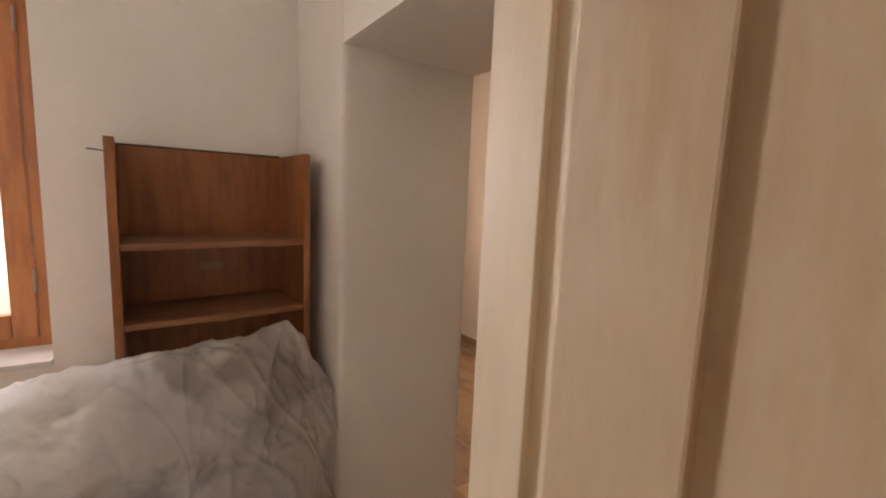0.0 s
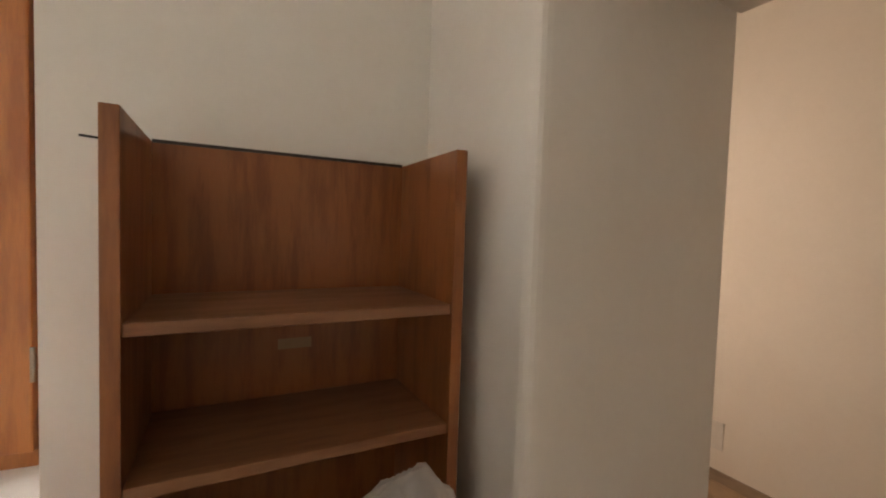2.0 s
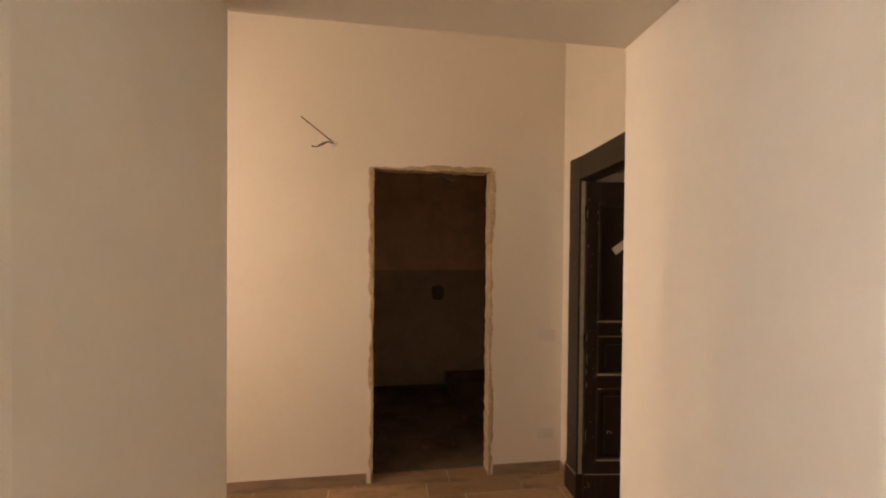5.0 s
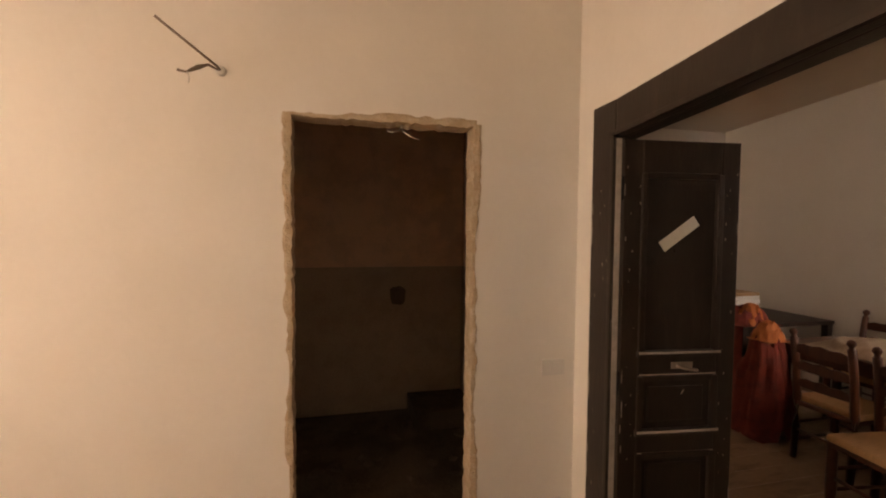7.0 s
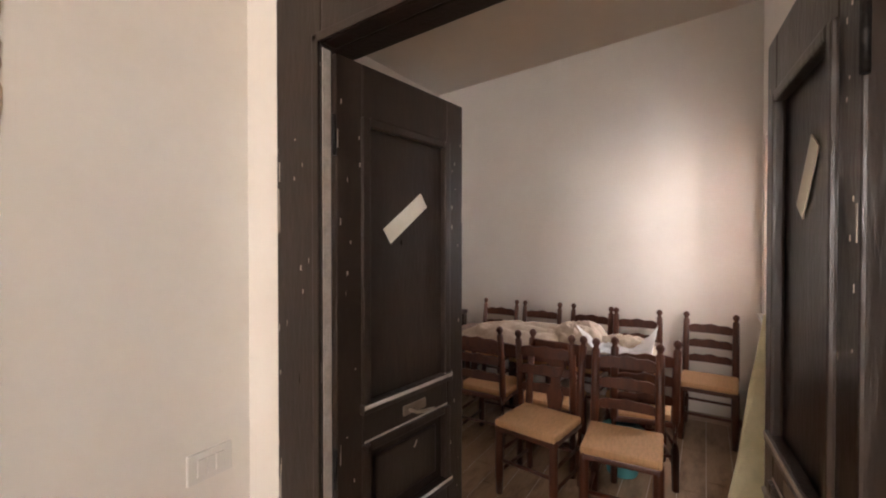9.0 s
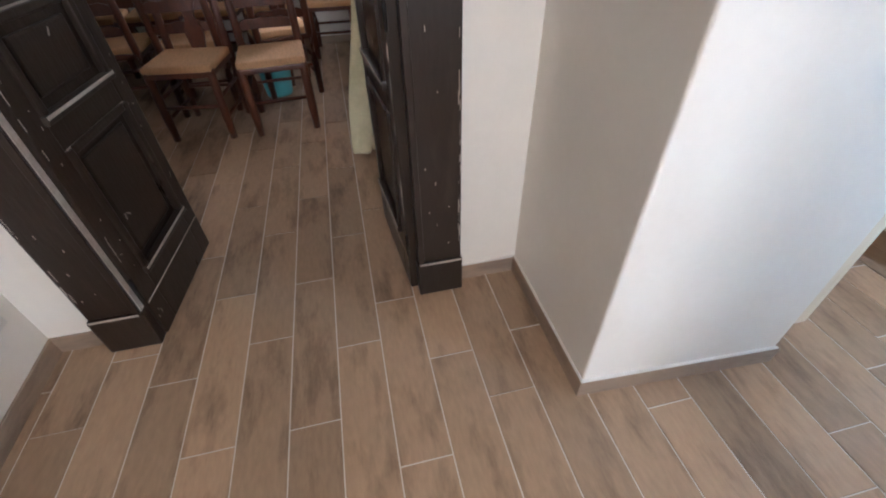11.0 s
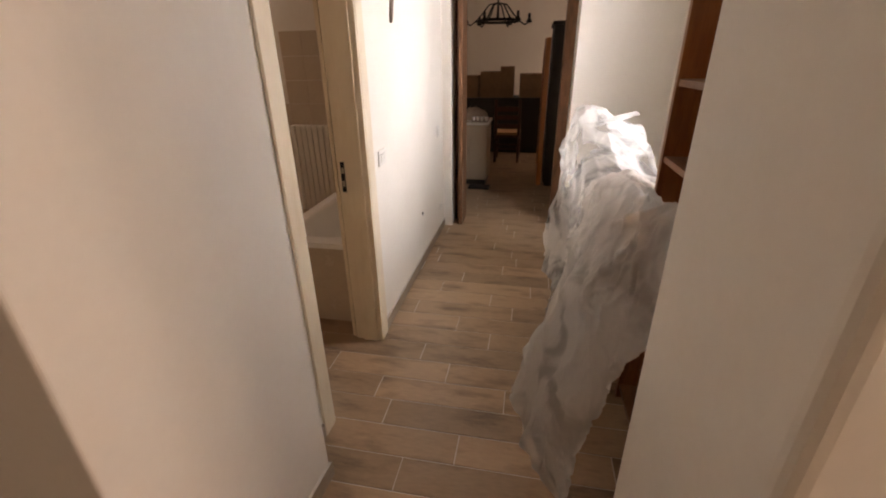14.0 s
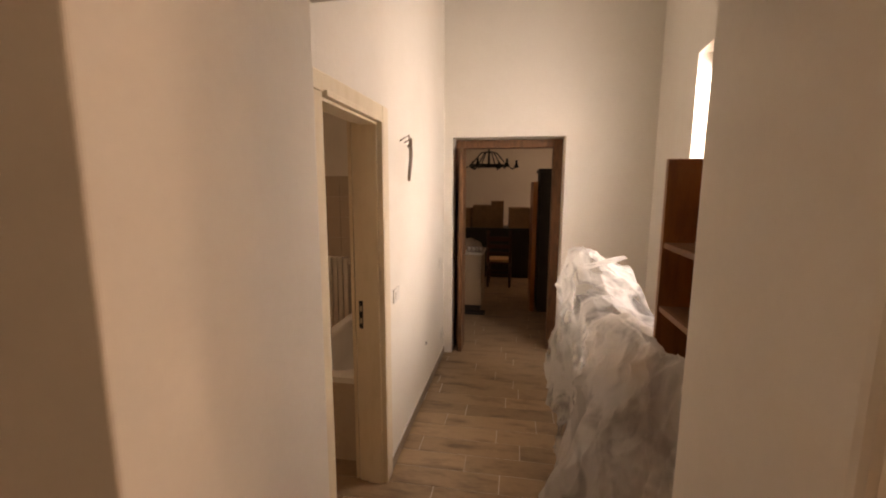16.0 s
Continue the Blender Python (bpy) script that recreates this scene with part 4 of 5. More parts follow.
def door_leaf(hinge_y, angle, mirror):
    """A panelled leaf 0.53 m wide; local x from the hinge to the free edge, its visible face to -y."""
    w, z0, z1, th = 0.535, 0.010, 2.085, 0.045
    e = new("leaf")
    e.parent = door_2
    s = -1 if mirror else 1
    e.matrix_world = pose(0.585, hinge_y, 0, 0, 0, angle)
    f0, f1 = (-th, 0) if not mirror else (0, th)
    front = f0 if not mirror else f1
    out = -1 if not mirror else 1
    st = 0.085
    rails = ((z0, 0.26), (0.735, 0.82), (1.075, 1.165), (1.945, z1))
    frame_boxes = [(0, st, f0, f1, z0, z1), (w - st, w, f0, f1, z0, z1)] + [(st, w - st, f0, f1, a, b) for a, b in rails]
    bpart("leaf_frame", BLACKW, e, *frame_boxes, bevel=0.005)

    def off(a, b):
        lo, hi = front + out * a, front + out * b
        return (min(lo, hi), max(lo, hi))
    for a, b in ((0.26, 0.735), (0.82, 1.075), (1.165, 1.945)):
        p = off(-0.030, -0.016)
        bpart("panel", BLACKW, e, (st - 0.004, w - st + 0.004, *p, a - 0.004, b + 0.004))
        if b - a < 0.7:
            q = off(-0.016, -0.006)
            bpart("raised_field", BLACKW, e, (st + 0.05, w - st - 0.05, *q, a + 0.05, b - 0.05), bevel=0.008)
        q = off(-0.014, 0.010)
        g = 0.022
        bpart("moulding", BLACKW, e, (st - 0.006, st + g, *q, a, b), (w - st - g, w - st + 0.006, *q, a, b),
              (st + g, w - st - g, *q, b - g, b + 0.004), bevel=0.006)
        bpart("moulding", BLACKW, e, (st - 0.012, w - st + 0.012, *off(-0.014, 0.016), a - 0.006, a + g), bevel=0.006)
        bpart("worn_edge", CHIP, e, (st - 0.008, w - st + 0.006, *off(0.0145, 0.0172), a + g - 0.012, a + g - 0.002), label="rubbed bare moulding edge")
        if a > 0.5:
            bpart("worn_edge", CHIP, e, (st + 0.004, w - st - 0.002, *off(0.0002, 0.0022), a - 0.086, a - 0.081))
    bpart("worn_edge", CHIP, e, (0.004, w - 0.01, *off(0.0002, 0.0022), 0.172, 0.177))
    bm = bmesh.new()
    q = off(0.0, 0.006)
    box(bm, w - 0.30, w - 0.20, *q, 1.105, 1.135, 0.003)
    c = front + out * 0.006
    tube(bm, [(w - 0.275, c, 1.120), (w - 0.275, c + out * 0.03, 1.120), (w - 0.25, c + out * 0.034, 1.116), (w - 0.20, c + out * 0.03, 1.107)], 0.006, 8)
    part("door_handle", bm, METAL, e, "worn brass handle")
    bm = bmesh.new()
    ang = radians(-36) if not mirror else radians(54)
    tm = Matrix.Translation((0.265 if not mirror else 0.275, front + out * (-0.0135), 1.69 if not mirror else 1.735)) @ Matrix.Rotation(ang, 4, "Y")
    q = (-0.0022, 0.0) if not mirror else (0.0, 0.0022)
    hl = 0.098 if not mirror else 0.075
    box(bm, -hl, hl, *q, -0.025, 0.025, 0, m=tm)
    part("tape_strip", bm, TAPE, e, "strip of pale paper tape")
    rn = random.Random(11 if mirror else 12)
    bm = bmesh.new()
    for i in range(58):
        x = rn.choice((rn.uniform(0.002, 0.012), rn.uniform(0.01, 0.075), rn.uniform(0.01, 0.075), rn.uniform(w - 0.075, w - 0.012), rn.uniform(w - 0.075, w - 0.004)))
        z = rn.uniform(0.05, 2.0)
        long = x < 0.012 or x > w - 0.012
        h = rn.uniform(0.01, 0.07) if long else rn.uniform(0.003, 0.014)
        box(bm, x, x + rn.uniform(0.001, 0.004), *off(-0.0006, 0.0010), z, z + h)
    for i in range(3):
        x, z = rn.uniform(0.12, w - 0.16), rn.choice((0.91, 1.0, 0.36, 0.45, 0.60))
        box(bm, -0.003, 0.003, *off(-0.016, -0.0050), -0.012, 0.012, m=Matrix.Translation((x, 0, z)) @ Matrix.Rotation(rn.uniform(-0.9, 0.9), 4, "Y"))
    part("paint_chips", bm, CHIP, e, "small pale paint chips and scuffs")
    for hz in (0.25, 1.05, 1.88):
        bm = bmesh.new()
        tube(bm, [(-0.006, front, hz - 0.05), (-0.006, front, hz + 0.05)], 0.006, 8)
        part("hinge", bm, IRON, e)


door_leaf(1.452, -6.5, False)
door_leaf(0.412, 5.0, True)
rn = random.Random(3)
bm = bmesh.new()
for _ in range(110):
    y = rn.choice((rn.uniform(0.256, 0.415), rn.uniform(1.43, 1.586), rn.uniform(1.427, 1.434), rn.uniform(1.578, 1.588), rn.uniform(0.256, 0.264)))
    z = rn.uniform(0.2, 2.05)
    edge = y > 1.577 or 1.4 < y < 1.435 or y < 0.265
    h = rn.uniform(0.01, 0.06) if edge else rn.uniform(0.003, 0.016)
    box(bm, CX0 - 0.0008, CX0 + 0.002, y, y + rn.uniform(0.001, 0.004), z, z + h)
part("paint_chips", bm, CHIP, door_2, "small pale paint chips")

# ---------------------------------------------------------------- dining room


def ladder_chair(m, label, splat=False):
    """A ladder-back chair, 0.42 wide, its front to -x, standing at z 0."""
    c = thing("dining_chair", label, "chair", m, "chairs round the dining table")
    W = 0.205
    for sy in (-1, 1):
        bm = bmesh.new()
        y = sy * (W - 0.018)
        tube(bm, [(-0.20, y, 0), (-0.20, y, 0.10), (-0.20, y, 0.14), (-0.20, y, 0.40), (-0.20, y, 0.455)], [0.023, 0.026, 0.029, 0.028, 0.026], 8)
        part("leg", bm, CHAIRW, c)
        bm = bmesh.new()
        xb = 0.19
        tube(bm, [(xb + 0.02, y, 0), (xb, y, 0.25), (xb, y, 0.45), (xb + 0.02, y, 0.70), (xb + 0.055, y, 0.925), (xb + 0.057, y, 0.935), (xb + 0.058, y, 0.945),
                  (xb + 0.062, y, 0.965), (xb + 0.064, y, 0.985), (xb + 0.065, y, 0.995)],
             [0.022, 0.026, 0.027, 0.026, 0.025, 0.015, 0.017, 0.028, 0.022, 0.007], 8)
        part("back_post", bm, CHAIRW, c)
        bm = bmesh.new()
        tube(bm, [(-0.20, y, 0.14), (0.20, y, 0.14)], 0.011, 6)
        part("side_stretcher", bm, CHAIRW, c)
        bm = bmesh.new()
        tube(bm, [(-0.20, y, 0.27), (0.19, y, 0.27)], 0.011, 6)
        part("side_stretcher", bm, CHAIRW, c)
    bm = bmesh.new()
    tube(bm, [(-0.20, -W + 0.02, 0.22), (-0.20, W - 0.02, 0.22)], 0.012, 6)
    part("stretcher", bm, CHAIRW, c)
    bm = bmesh.new()
    tube(bm, [(0.195, -W + 0.02, 0.22), (0.195, W - 0.02, 0.22)], 0.011, 6)
    part("stretcher", bm, CHAIRW, c)
    bpart("seat_frame", CHAIRW, c, (-0.225, 0.20, -W, W, 0.405, 0.44), bevel=0.010)
    bm = bmesh.new()
    box(bm, -0.228, 0.175, -W - 0.004, W + 0.004, 0.436, 0.482, 0.018)
    part("seat", bm, RUSH, c, "woven straw seat")
    if splat:
        bpart("top_rail", CHAIRW, c, (0.235, 0.26, -W + 0.03, W - 0.03, 0.86, 0.93), bevel=0.009)
        bm = bmesh.new()
        out = [(-0.045, 0.47), (-0.06, 0.56), (-0.03, 0.66), (-0.07, 0.76), (-0.05, 0.86)]
        ring = [(p[0], p[1]) for p in out] + [(-p[0], p[1]) for p in reversed(out)]
        fr = [bm.verts.new((0.20 + (z - 0.45) * 0.10, y, z)) for y, z in ring]
        bk = [bm.verts.new((0.218 + (z - 0.45) * 0.10, y, z)) for y, z in ring]
        bm.faces.new(fr)
        bm.faces.new(list(reversed(bk)))
        for k in range(len(fr)):
            bm.faces.new((fr[k], bk[k], bk[(k + 1) % len(fr)], fr[(k + 1) % len(fr)]))
        part("splat", bm, CHAIRW, c, "shaped back splat")
    else:
        for z, h in ((0.585, 0.05), (0.715, 0.055), (0.845, 0.06)):
            bm = bmesh.new()
            n = 12
            x0 = 0.19 + (z - 0.45) * 0.115
            rows = []
            for k in range(n + 1):
                y = -W + 0.03 + (2 * W - 0.06) * k / n
                u = 2 * k / n - 1
                up = 0.018 * (1 - u * u) + 0.006 * math.cos(u * 9)
                dx = 0.018 * (1 - u * u)
                rows.append([bm.verts.new(p) for p in ((x0 + dx - 0.008, y, z - h / 2), (x0 + dx + 0.008, y, z - h / 2),
                                                      (x0 + dx + 0.008, y, z + h / 2 + up), (x0 + dx - 0.008, y, z + h / 2 + up))])
            for r, s in zip(rows, rows[1:]):
                for k in range(4):
                    bm.faces.new((r[k], r[(k + 1) % 4], s[(k + 1) % 4], s[k]))
            bm.faces.new(rows[0])
            bm.faces.new(list(reversed(rows[-1])))
            part("back_slat", bm, CHAIRW, c)
    return c


CL = "dark-stained wooden ladder-back chair with a woven straw seat"
first = ladder_chair(pose(2.47, 1.03, 0, 0, 0, 4), CL)
ladder_chair(pose(2.50, 1.54, 0, 0, 0, -8), "dark-stained wooden chair with a shaped splat and straw seat", True)
for x, y, a in ((4.02, 0.60, -3), (2.98, 2.12, 180), (3.10, 1.02, 195), (3.97, 1.15, 6), (3.98, 1.62, -5), (3.98, 2.10, 3), (3.96, 2.58, 0), (2.95, 1.60, 184)):
    copy_thing(first, pose(x, y, 0, 0, 0, a))
table = thing("dining_table", "dark wooden dining table under cloths and papers", "table")
bpart("tabletop", CHAIRW, table, (3.10, 3.82, 0.95, 2.75, 0.74, 0.775), bevel=0.006)
bpart("apron", CHAIRW, table, (3.16, 3.76, 1.01, 1.03, 0.65, 0.74), (3.16, 3.76, 2.67, 2.69, 0.65, 0.74), (3.16, 3.18, 1.03, 2.67, 0.65, 0.74), (3.74, 3.76, 1.03, 2.67, 0.65, 0.74))
for x in (3.17, 3.75):
    for y in (1.02, 2.68):
        bm = bmesh.new()
        tube(bm, [(x, y, 0), (x, y, 0.1), (x, y, 0.3), (x, y, 0.55), (x, y, 0.65)], [0.022, 0.028, 0.035, 0.03, 0.036], 10)
        part("leg", bm, CHAIRW, table)


def heap(name, cx, cy, rx, ry, z, h, mat, label, category, seed, n=34, crisp=1.0):
    """A crumpled heap of cloth or paper lying on a surface."""
    bm = bmesh.new()
    g = []
    for i in range(n + 1):
        row = []
        for j in range(n + 1):
            u, v = 2 * i / n - 1, 2 * j / n - 1
            r = min(1.0, math.sqrt(u * u + v * v) + 0.16 * noise.noise(Vector((u * 2, v * 2, seed))))
            body = max(0.0, 1 - r ** 3)
            rid = 1 - abs(noise.noise(Vector((u * 3 * crisp, v * 3 * crisp, seed + 5)))) * 2
            zz = z + 0.004 + body * h * (0.55 + 0.45 * rid) + body * 0.012 * noise.noise(Vector((u * 9, v * 9, seed)))
            k = 1 + 0.12 * noise.noise(Vector((u * 1.5, v * 1.5, seed + 11)))
            row.append(bm.verts.new((cx + u * rx * k, cy + v * ry * k, zz)))
        g.append(row)
    for i in range(n):
        for j in range(n):
            f = bm.faces.new((g[i][j], g[i + 1][j], g[i + 1][j + 1], g[i][j + 1]))
            f.smooth = crisp < 1.5
    ob = link(name, bm, mat)
    return tagged(ob, label, category)


heap("tablecloth", 3.46, 1.98, 0.36, 0.62, 0.775, 0.13, CLOTH, "crumpled beige cloth on the dining table", "cloth", 3.0)
bm = bmesh.new()
grid = []
for i in range(31):
    u = i / 15 - 1
    row = []
    for j in range(25):
        v = j / 12 - 1
        lift = 0.19 * max(0.0, -u - 0.25) ** 1.5 * (1.1 + 0.5 * v) + 0.21 * max(0.0, u - 0.30) ** 1.4 * (1.0 - 0.6 * v)
        sag = 0.055 * (1 - u * u) * (0.6 + 0.4 * noise.noise(Vector((u * 2, v * 2, 4))))
        rip = 0.018 * abs(noise.noise(Vector((u * 3 + v, v * 2.4, 8)))) + 0.006 * noise.noise(Vector((u * 8, v * 8, 2)))
        pull = 1 - 0.25 * max(0.0, abs(u) - 0.5)
        row.append(bm.verts.new((3.22 + 0.21 * v + 0.05 * u, 1.19 + 0.30 * u * pull, 0.781 + sag + lift + rip + 0.012)))
    grid.append(row)
for i in range(30):
    for j in range(24):
        bm.faces.new((grid[i][j], grid[i + 1][j], grid[i + 1][j + 1], grid[i][j + 1])).smooth = True
bmesh.ops.solidify(bm, geom=bm.faces[:], thickness=0.003)
tagged(link("wrapping_paper", bm, PAPER), "large curled white paper sheet on the dining table", "paper")
heap("grey_cloth", 3.42, 1.17, 0.20, 0.24, 0.775, 0.11, CLOTH, "crumpled grey-beige cloth beside curled paper", "cloth", 7.0)
heap("brown_cloth", 3.45, 1.52, 0.30, 0.26, 0.775, 0.19, CLOTH, "folded brown cloth on the dining table", "cloth", 13.0)
pile = thing("book_stack", "stack of white folded sheets and books", "books")
for i in range(7):
    r = random.Random(i)
    dx, dy = r.uniform(-0.015, 0.015), r.uniform(-0.015, 0.015)
    bpart("book", PAPER if i < 6 else CARTON, pile, (3.25 + dx, 3.55 + dx, 3.26 + dy, 3.60 + dy, 0.86 + i * 0.035, 0.893 + i * 0.035), bevel=0.004)
side = thing("side_table", "dark side table heaped with clothes", "table")
bpart("tabletop", DARKWOOD, side, (3.0, 4.1, 2.95, 3.85, 0.82, 0.858), bevel=0.005)
for x in (3.04, 4.06):
    for y in (2.99, 3.81):
        bpart("leg", DARKWOOD, side, (x - 0.03, x + 0.03, y - 0.03, y + 0.03, 0, 0.82))
for i, (cx, cy, rx, ry, h, mt, lb) in enumerate(((3.14, 3.06, 0.22, 0.20, 0.17, RED, "heap of dark red clothes on the side table"),
                                                 (3.12, 2.99, 0.13, 0.11, 0.20, ORF, "bright orange garment on the heap"),
                                                 (3.35, 3.6, 0.26, 0.22, 0.24, DARKF, "heap of dark clothes on the side table"))):
    heap("piled_garment", cx, cy, rx, ry, 0.858, h, mt, lb, "clothes", 20.0 + i)
heap("piled_garment", 2.95, 2.70, 0.24, 0.21, 0.0, 0.98, RED, "tall pile of dark red clothes beside the side table", "clothes", 41.0)
heap("piled_garment", 2.93, 2.66, 0.12, 0.11, 0.80, 0.17, ORF, "bright orange garment on top of the red pile", "clothes", 44.0)
hang = bmesh.new()
rows = []
for i in range(26):
    y = 2.93 + 0.92 * i / 25
    rows.append([hang.verts.new((2.985 - 0.012 - 0.02 * math.sin(i * 1.3) - 0.012 * k / 8, y, 0.85 - 0.72 * k / 8)) for k in range(9)])
for a, b in zip(rows, rows[1:]):
    for k in range(8):
        hang.faces.new((a[k], b[k], b[k + 1], a[k + 1])).smooth = True
tagged(link("hanging_cloth", hang, RED), "dark red cloth hanging from the side table", "cloth")
bag = thing("plastic_bucket", "pale blue plastic bucket under the table", "bucket")
bm = bmesh.new()
tube(bm, [(3.02, 1.12, 0), (3.02, 1.12, 0.02), (3.02, 1.12, 0.30), (3.02, 1.12, 0.315)], [0.10, 0.105, 0.135, 0.145], 16)
part("body", bm, BLUE, bag)

# long bundles wrapped in pale yellow sheeting, leaning beside the door


def wrapped_bundle(foot, head, width, thick, seed):
    """A long flat bundle in crumpled sheeting from its foot on the floor to its head on the wall, its foot end gathered in."""
    foot, head = Vector(foot), Vector(head)
    run = (head - foot).normalized()
    wide = (Vector((0.05, 1.0, 0.1)) - run * run.dot(Vector((0.05, 1.0, 0.1)))).normalized()
    out = run.cross(wide)
    bm = bmesh.new()
    rings, n, m = [], 40, 56
    for i in range(m + 1):
        u = i / m
        gather = 0.62 + 0.38 * min(1.0, u * 5) ** 0.6
        sway = 0.018 * noise.noise(Vector((u * 3, seed, 0)))
        ring = []
        for k in range(n):
            a = 2 * math.pi * k / n
            c, q = math.cos(a), math.sin(a)
            px = width / 2 * math.copysign(abs(c) ** 0.55, c) * gather
            py = thick / 2 * math.copysign(abs(q) ** 0.7, q)
            ridge = crease(noise.noise(Vector((px * 26 + u * 5, u * 9 + py * 12, seed + 4))), 0.12)
            bulge = 1 + 0.30 * noise.noise(Vector((c * 1.5, u * 5, seed))) + 0.30 * ridge
            frill = 0.03 * noise.noise(Vector((a * 2, seed, 5))) * (i == 0)
            ring.append(bm.verts.new(foot + run * ((head - foot).length * u + frill) + wide * (px + sway) + out * py * bulge))
        rings.append(ring)
    for a, b in zip(rings, rings[1:]):
        for k in range(n):
            bm.faces.new((a[k], a[(k + 1) % n], b[(k + 1) % n], b[k])).smooth = True
    bm.faces.new(list(reversed(rings[0])))
    bm.faces.new(rings[-1])
    return tagged(link("wrapped_bundle", bm, BOARDG), "long bundle in crumpled pale yellow sheeting leaning on the wall", "bundle", "leaning bundles")


wrapped_bundle((1.775, 0.555, 0.03), (2.60, 0.285, 1.22), 0.17, 0.05, 3.0)
wrapped_bundle((1.80, 0.445, 0.03), (2.63, 0.262, 1.16), 0.13, 0.045, 9.0)
window("window_2", pose(3.69, 0.13, 0, 0, 0, 180), 0.96, 1.035, 2.49, "varnished orange-brown wooden window in the dining room", ORANGE)
setting("window_sill_dining", STONE, (3.15, 4.22, -0.02, 0.26, 1.0, 1.03), label="pale marble window sill")
# unseen window, added to go with the entry lamp
window("window_3", pose(-3.46, 0.55, 0, 0, 0, 90), 0.88, 1.01, 2.54, "added unseen orange-brown wooden window in the entry room", ORANGE)
# made-up bathroom window, placed where it stays unseen
window("window_4", pose(1.85, -3.54, 0, 0, 0, 180), 0.58, 1.41, 2.39, "added unseen orange-brown wooden bathroom window", ORANGE)
# far room window, unseen and added around its fill light
window("window_5", pose(-2.47, -7.9, 0, 0, 0, 90), 0.98, 1.01, 2.49, "added unseen orange-brown wooden window in the far room", ORANGE)
plate("wall_socket", pose(4.32, 0.36, 0.30, 0, 0, -90), 0.11, 0.075, "white plastic wall socket in the dining room", "socket", 2)

# ---------------------------------------------------------------- end doorway and the far room
door_3 = tagged(new("door_3"), "old brown wooden door frame with its leaves folded open", "door", kind="structure")
bpart("frame_post", OLDWOOD, door_3, (-0.145, -0.052, -4.02, -3.90, 0, 2.203), bevel=0.006)
bpart("frame_post", OLDWOOD, door_3, (-1.123, -1.033, -4.02, -3.90, 0, 2.203), bevel=0.006)
bpart("frame_head", OLDWOOD, door_3, (-1.033, -0.145, -4.02, -3.90, 2.120, 2.203), bevel=0.006)
lf = bpart("leaf", OLDWOOD, door_3, (-0.155, -0.115, -3.895, -3.67, 0.01, 2.11), bevel=0.005)
bpart("worn_edge", CHIP, lf, (-0.1565, -0.1555, -3.69, -3.672, 0.02, 0.6), label="rubbed bare edge")
bm = bmesh.new()
tube(bm, [(-0.156, -3.76, 1.03), (-0.195, -3.76, 1.03), (-0.20, -3.77, 1.03), (-0.20, -3.85, 1.03)], 0.008, 8)
part("door_handle", bm, METAL, lf)
ld = thing("open_door", "pale orange wooden door standing open in the far room", "door")
bpart("leaf", ORANGE, ld, (-0.965, -0.905, -6.20, -5.30, 0.01, 1.80), bevel=0.004)
bpart("panel", ORANGE, ld, (-0.903, -0.897, -6.08, -5.5, 0.25, 0.85), (-0.903, -0.897, -6.08, -5.5, 1.0, 1.7), bevel=0.003)
ward = thing("wardrobe", "tall near-black wooden wardrobe in the far room", "wardrobe")
bpart("body", DARKWOOD, ward, (-1.59, -0.99, -5.95, -5.30, 0.06, 1.93), bevel=0.006)
bpart("door", DARKWOOD, ward, (-1.57, -1.30, -5.30, -5.278, 0.10, 1.90), bevel=0.004)
bpart("door", DARKWOOD, ward, (-1.28, -1.01, -5.30, -5.278, 0.10, 1.90), bevel=0.004)
bpart("plinth", DARKWOOD, ward, (-1.57, -1.01, -5.93, -5.32, 0, 0.06))
bpart("cornice", DARKWOOD, ward, (-1.61, -0.97, -5.97, -5.27, 1.93, 1.97), bevel=0.006)
cab = thing("white_cabinet", "low cream painted cabinet with clutter on top", "cabinet")
bpart("body", WHITEC, cab, (-0.24, 0.20, -5.75, -5.22, 0.08, 0.80), bevel=0.005)
bpart("top", STONE, cab, (-0.26, 0.22, -5.77, -5.20, 0.80, 0.83), bevel=0.004)
bpart("plinth", DARKWOOD, cab, (-0.22, 0.18, -5.72, -5.26, 0, 0.08))
bpart("door", WHITEC, cab, (-0.22, -0.03, -5.22, -5.203, 0.11, 0.78), bevel=0.003)
bpart("door", WHITEC, cab, (-0.01, 0.18, -5.22, -5.203, 0.11, 0.78), bevel=0.003)
heap("cloth_heap", -0.02, -5.56, 0.21, 0.17, 0.83, 0.16, CLOTH, "pale crumpled cloth on the cabinet", "cloth", 31.0)
tray = thing("wire_tray", "small metal tray of crockery on the cream cabinet", "tray")
bpart("base", METAL, tray, (-0.25, -0.02, -5.36, -5.22, 0.832, 0.842), bevel=0.002)
for tx in (-0.24, -0.185, -0.13, -0.075):
    bm = bmesh.new()
    tube(bm, [(tx + 0.022, -5.29, 0.842), (tx + 0.022, -5.29, 0.86), (tx + 0.022, -5.29, 0.90)], [0.014, 0.021, 0.024], 10)
    part("cup", bm, ENAMEL, tray, "white cup")
big = thing("sideboard", "long dark sideboard with cartons on top in the far room", "sideboard")
bpart("body", DARKWOOD, big, (-1.0, 0.7, -8.2, -7.5, 0.1, 0.95), bevel=0.006)
for i in range(4):
    bpart("door", DARKWOOD, big, (-0.98 + i * 0.42, -0.59 + i * 0.42, -7.5, -7.48, 0.14, 0.92), bevel=0.004)
bpart("plinth", DARKWOOD, big, (-0.96, 0.66, -8.16, -7.54, 0, 0.1))
